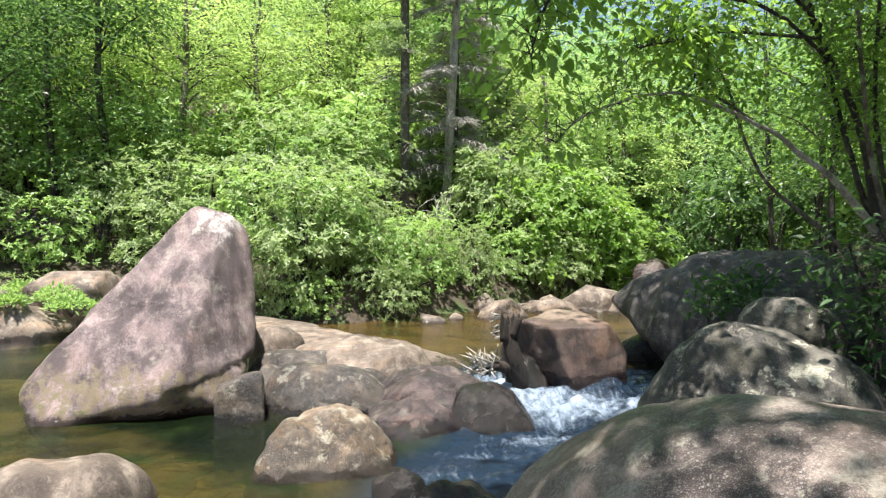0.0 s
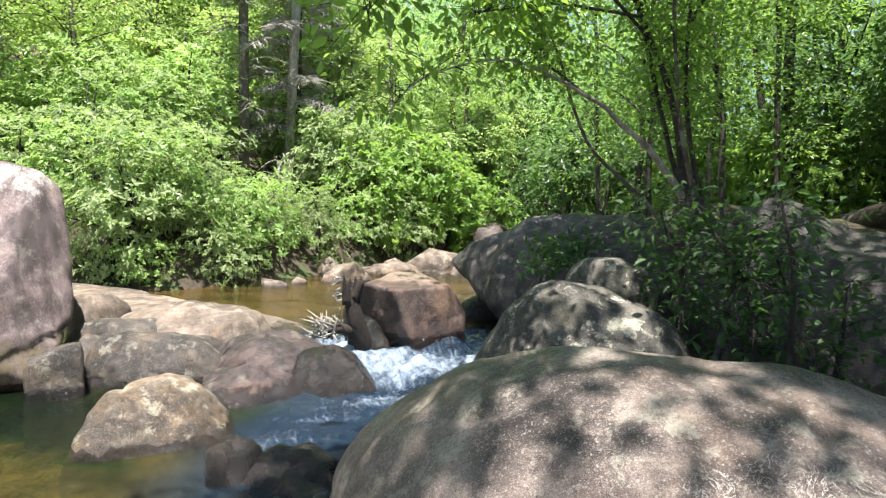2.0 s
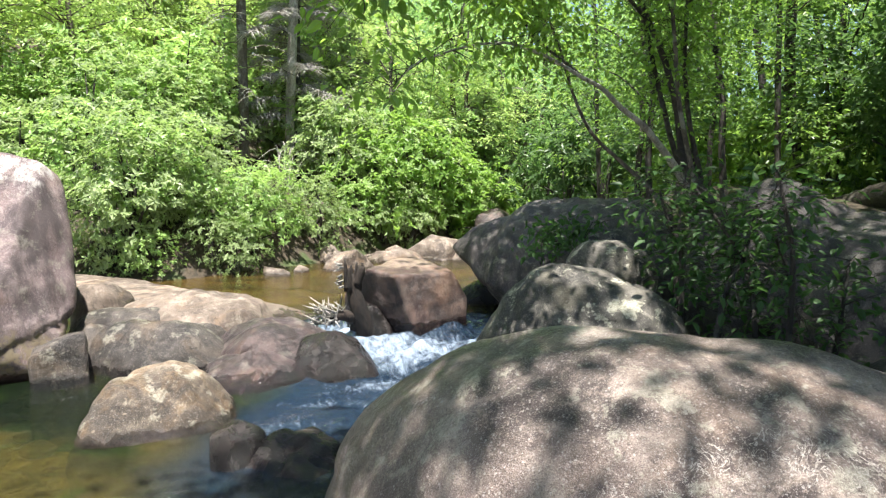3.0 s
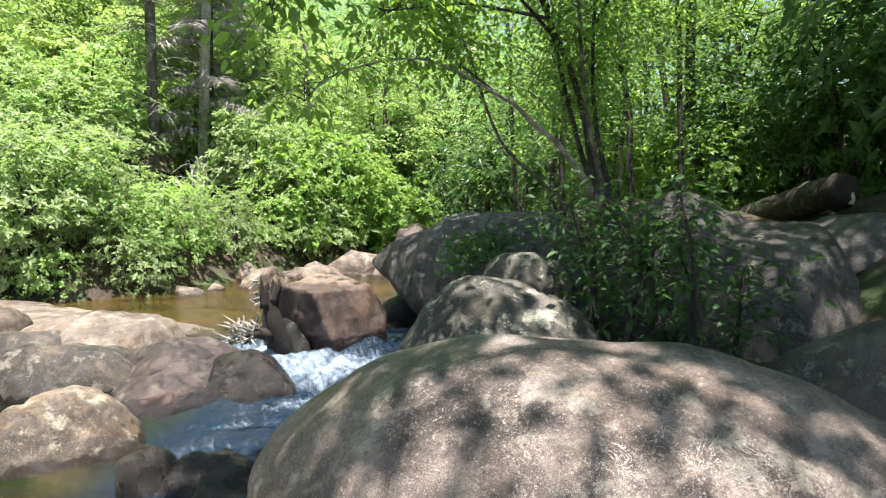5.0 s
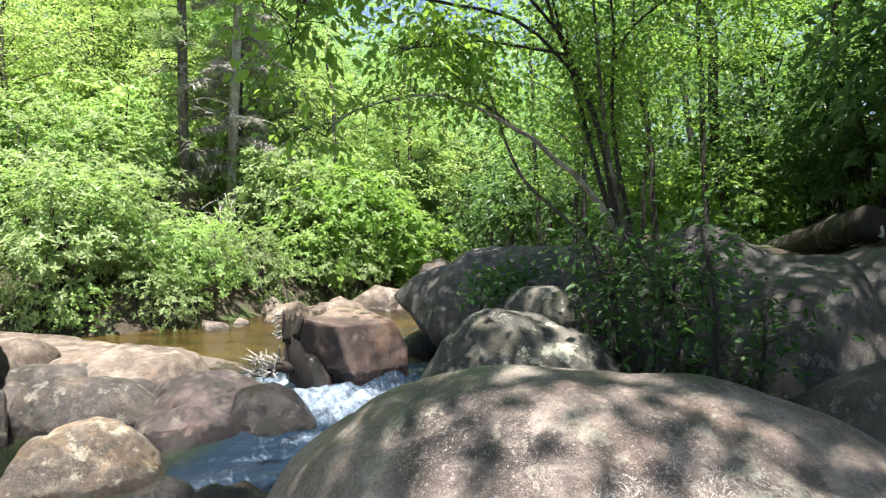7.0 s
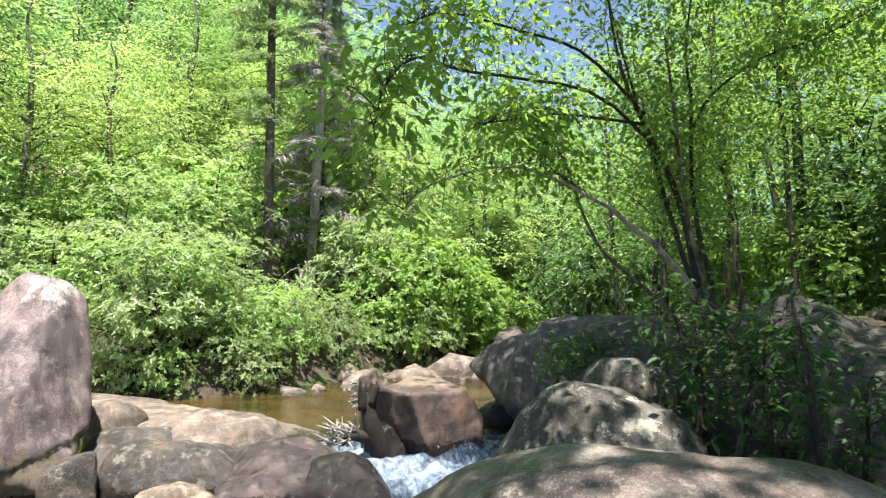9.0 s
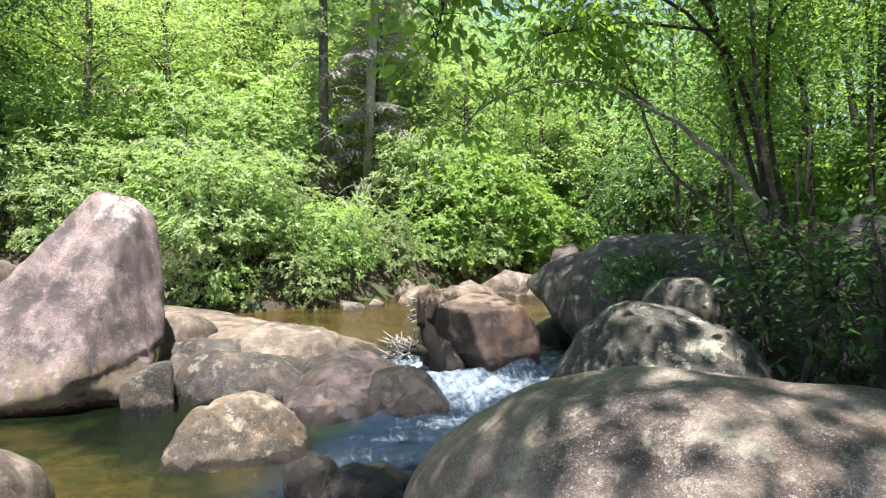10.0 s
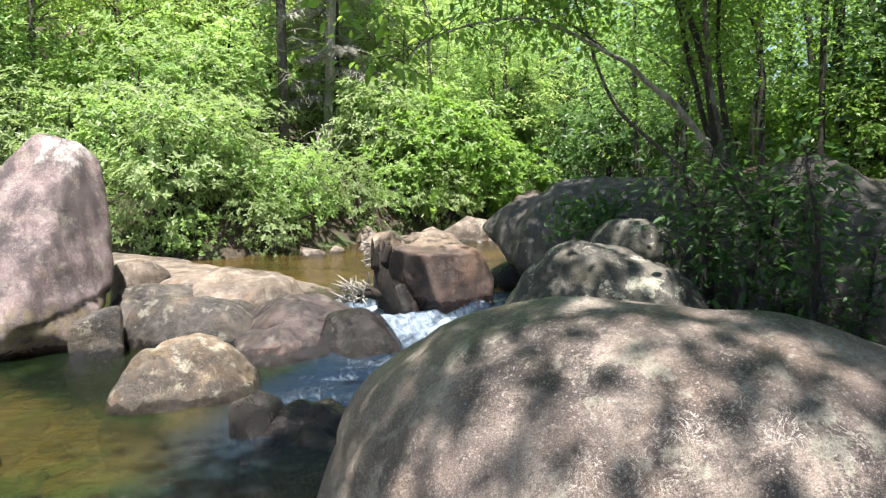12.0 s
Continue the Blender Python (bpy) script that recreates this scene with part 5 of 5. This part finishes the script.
for p in ([(2.58, 4.11, 0.3), (2.62, 4.13, 1.2), (2.56, 4.18, 1.4), (2.5, 4.22, 1.65)], [(2.86, 3.64, 0.3), (2.9, 3.81, 1.1), (2.82, 4.02, 1.43), (2.72, 4.2, 1.7)],
          [(2.91, 3.5, 0.3), (2.97, 3.51, 1.12), (2.94, 3.55, 1.51), (2.92, 3.6, 1.75)], [(2.57, 3.75, 0.3), (2.71, 3.8, 0.96), (2.88, 3.84, 1.21), (3.0, 3.89, 1.55)],
          [(3.05, 3.7, 0.3), (3.2, 3.8, 1.0), (3.15, 4.0, 1.5)], [(2.75, 4.3, 0.3), (2.8, 4.5, 1.1), (3.0, 4.7, 1.8)],
          [(2.9, 4.2, 0.3), (3.1, 4.3, 1.0), (3.3, 4.4, 1.6)], [(3.2, 3.5, 0.3), (3.3, 3.5, 0.8), (3.45, 3.6, 1.2)]):
    p = [tuple(np.array(q) - [2.8, 3.9, 0.3]) for q in p]
    limb_of(thicket, "stem", p, [0.02, 0.015, 0.006], BARK_DARK, 14)
    for s in bend(p, 26)[6:]:
        for _ in range(3):
            e = s + g.normal(0, 1, 3) * [0.17, 0.17, 0.10]
            runs.append(tube([s, e], [0.003, 0.0015], 3)), ends.append(e)
tagged(part("twig_growth", tubes("twig_growth", runs, BARK_DARK), thicket), kind="stuff")
# thicket leaves take the darkest green, which carries their shade
part("foliage", leaves("foliage", g, ends, (0.09, 0.09, 0.06), 4, 0.080, 0.038, LEAF_SHADED_DARK, 0.25, 0.5, True), thicket)


# ---- ferns and low plants on the rocks ----
def fern(name, at, size, label, group):
    """A low bushy weed: thin stalks in a mound of small upright leaves."""
    ob = thing(name, at, label, "plant", group)
    u = g.normal(0, 1, (420, 3))
    u = u / np.linalg.norm(u, axis=1)[:, None] * g.uniform(0.3, 1.0, (420, 1)) ** 0.5 * [size, size, size * 0.8]
    u[:, 2] = np.abs(u[:, 2]) * (0.75 + 0.25 * np.sin(u[:, 0] * 14 / size * 0.5))
    runs = [tube(bend([(0, 0, -0.12), q * [0.5, 0.5, 0.6], q], 6), [0.004, 0.0015], 3) for q in u[:24]]
    part("stalk", tubes("stalk", runs, BARK_DARK), ob)
    part("foliage", leaf_mesh("foliage", u, u + g.normal(0, 0.4, u.shape) * size + [0, 0, 0.3 * size], g.normal(0, 0.5, u.shape) + [0, -0.3, 0.8], 0.085, 0.036, g, LEAF_FRESH), ob)
    return ob


def leafy_clump(at, size, label, group):
    """A small herb: thin stalks and loose oval leaves."""
    ob = thing("rock_plant", at, label, "plant", group)
    u = g.normal(0, 1, (90, 3)) * [0.55, 0.55, 0.3] * size + [0, 0, 0.45 * size]
    for q in u[:6]:
        v, f = tube(bend([(0, 0, -0.05), q * [0.4, 0.4, 0.7], q], 5), [0.004, 0.002], 4)
        part("stalk", mesh_of("stalk", v, f, BARK_DARK), ob)
    part("foliage", leaf_mesh("foliage", u, g.normal(0, 1, (90, 3)) - [0, 0, 0.2], g.normal(0, 0.6, (90, 3)) + [0, -0.6, 0.8], 0.075, 0.04, g, LEAF_SHADED_DARK, True), ob)


for x, y, z, s in ((2.58, 6.2, 1.18, 0.26), (2.40, 6.2, 1.02, 0.22), (2.83, 6.2, 1.24, 0.24), (2.7, 6.1, 1.1, 0.22), (2.5, 6.35, 1.2, 0.22)):
    leafy_clump(pose(x, y, z, 0, 0, s * 900), s, "small green leafy plant growing on the dark boulder", "rock plants")


for x, y, z, s in ((-5.6, 10.35, 0.72, 0.34), (-5.15, 10.55, 0.62, 0.30), (-6.3, 10.0, 0.82, 0.2), (-6.0, 10.7, 0.82, 0.36), (-7.4, 10.6, 0.75, 0.3), (-6.9, 11.3, 0.9, 0.3)):
    fern("weed_clump", pose(x, y, z, 0, 0, s * 900), s, "bright green weeds among pale bank rocks", "weeds")


# ---- driftwood against the rust-coloured boulder ----
drift = thing("driftwood", Matrix.Translation((0.63, 6.62, 0.48)), "dark broken driftwood stump with pale frayed roots above the cascade", "driftwood")
stump = limb_of(drift, "trunk", [(0.16, 0.10, -0.35), (0.12, 0.02, -0.1), (0.05, 0.0, 0.12), (0.0, 0.01, 0.32), (0.0, 0.02, 0.42)], [0.10, 0.09, 0.08, 0.065, 0.045], DRIFTWOOD, 16)
for dx, dy, h in ((-0.05, 0.0, 0.56), (0.0, 0.03, 0.5), (0.04, -0.02, 0.53), (0.07, 0.02, 0.46), (-0.02, -0.04, 0.48)):
    limb_of(stump, "splinter", [(dx, dy, 0.25), (dx * 1.1, dy, 0.4), (dx * 1.25, dy, h)], [0.03, 0.024, 0.006], DRIFTWOOD, 6)
limb_of(stump, "stub", [(0.03, 0.0, 0.3), (0.09, 0.0, 0.44), (0.11, 0.0, 0.5)], [0.06, 0.05, 0.02], DRIFTWOOD, 8)
limb_of(drift, "root", [(0.0, 0.0, 0.0), (-0.13, -0.02, 0.03), (-0.24, 0.0, -0.06)], [0.06, 0.05, 0.025], DRIFTWOOD, 10)
runs = []
for k in range(70):
    s = np.array([g.uniform(-0.34, -0.1), g.uniform(-0.12, 0.1), g.uniform(-0.08, 0.10)])
    e = g.normal(0, 1, 3) * [0.07, 0.07, 0.06] + [-0.04, -0.02, 0.05]
    runs.append(tube([s, s + e * 0.6, s + e], [0.012, 0.007, 0.002], 4))
for k in range(16):
    s = np.array([-0.09 + g.normal(0, 0.015), -0.04, g.uniform(0.28, 0.52)])
    runs.append(tube([s, s + [-0.05, -0.02, g.uniform(-0.02, 0.03)]], [0.012, 0.004], 4))
tagged(part("root_fringe", tubes("root_fringe", runs, DEADWOOD), drift, "pale grey frayed root ends"), kind="stuff")


# ---- grey fallen branches at the foot of the dead conifer ----
brush = thing("dead_branches", on_ground(0.0, 17.5, 0.0), "pale grey fallen dead branches under a conifer", "dead branches")
lift = max(0.0, 3.7 - float(ground_level(0.0, 17.5)))
for k in range(16):
    a = g.uniform(0, 6.28)
    e = np.array([math.cos(a) * g.uniform(0.4, 0.9), math.sin(a) * 0.4, g.uniform(-0.5, 0.5)])
    s = np.array([g.normal(0, 0.1), g.normal(0, 0.1), 0.2])
    limb_of(brush, "branch", [s - [0, 0, 0.3], s + e * 0.5 + [0, 0, 0.25 + 0.25 * lift], s + e * 1.4 + [0, 0, 0.2 * lift]], [0.016, 0.010, 0.004], DEADWOOD, 8)


# ---- fallen log on the bank ----
log = thing("fallen_log", Matrix.Translation((7.01, 6.0, 1.8)), "thick rotting fallen log with a broken dark end", "log")
limb_of(log, "trunk", [(0.98, 2.86, -0.44), (0.75, 2.2, -0.34), (0.33, 1.0, -0.15), (0.0, 0.0, 0.0)], [0.20, 0.205, 0.21, 0.20], LOGWOOD, 22)
log_end = limb_of(log, "broken_end", [(0.025, 0.075, -0.011), (-0.025, -0.075, 0.011), (-0.05, -0.15, 0.023)], [0.205, 0.225, 0.15], DRIFTWOOD, 6)
limb_of(log_end, "splinter", [(-0.02, -0.20, -0.16), (-0.01, -0.21, -0.09), (0.0, -0.21, -0.02)], [0.035, 0.03, 0.006], BARK_PALE, 6)


# ---- small rocks along the foot of the far bank ----
chips = [boulder("bank_rock", (*along(17.2 + 2.1 * i, -0.5), 0.36), 50 * i, 20, [0.20 + 0.05 * math.sin(1.7 * h + 2 * i) for h in range(12)], 0.2, 0.2, ROCK_PALE,
                 "pale broken rock at the foot of the far bank", "bank rocks", 4, 90, 0.05, 80 + i, full=1.6, chips=7) for i in range(3)]
for k in range(20):
    x, y = along(g.uniform(16.0, 25.0), g.uniform(-1.1, -0.2))
    s = g.uniform(0.35, 1.6)
    copy_thing(chips[k % 3], Matrix.LocRotScale((x, y, 0.33), Euler((g.uniform(-0.3, 0.3), g.uniform(-0.3, 0.3), g.uniform(0, 6.28))), (s * 1.3, s, s * 0.55)))


# ---- stones lying on the river bed, seen through the water ----
BED_STONE = rock_material("algae_covered_stone", (0.04, 0.036, 0.016), (0.11, 0.09, 0.035), (0.21, 0.17, 0.07), 0.0, 0.3, 0.7, None, 0.3)
protos = [boulder("river_stone", (-1.2 + 0.6 * i, 3.2 + 0.5 * i, -0.15), 40 * i, 80, [0.16 + 0.03 * math.sin(2.1 * h + i) for h in range(12)], 0.09, 0.09, BED_STONE,
                  "algae-brown stone on the river bed", "river bed stones", 3, 14, 0.08, 60 + i, joints=0.0) for i in range(4)]
for k in range(130):
    x, y = g.uniform(-4.2, 0.6), g.uniform(2.0, 7.0)
    s = g.choice([0.6, 0.9, 1.3, 1.9], p=[0.35, 0.35, 0.2, 0.1])
    copy_thing(protos[k % 4], Matrix.LocRotScale((x, y, float(ground_level(x, y)) + 0.02), Euler((g.uniform(-0.2, 0.2), g.uniform(-0.2, 0.2), g.uniform(0, 6.28))), (s, s * g.uniform(0.8, 1.2), s * 0.8)))
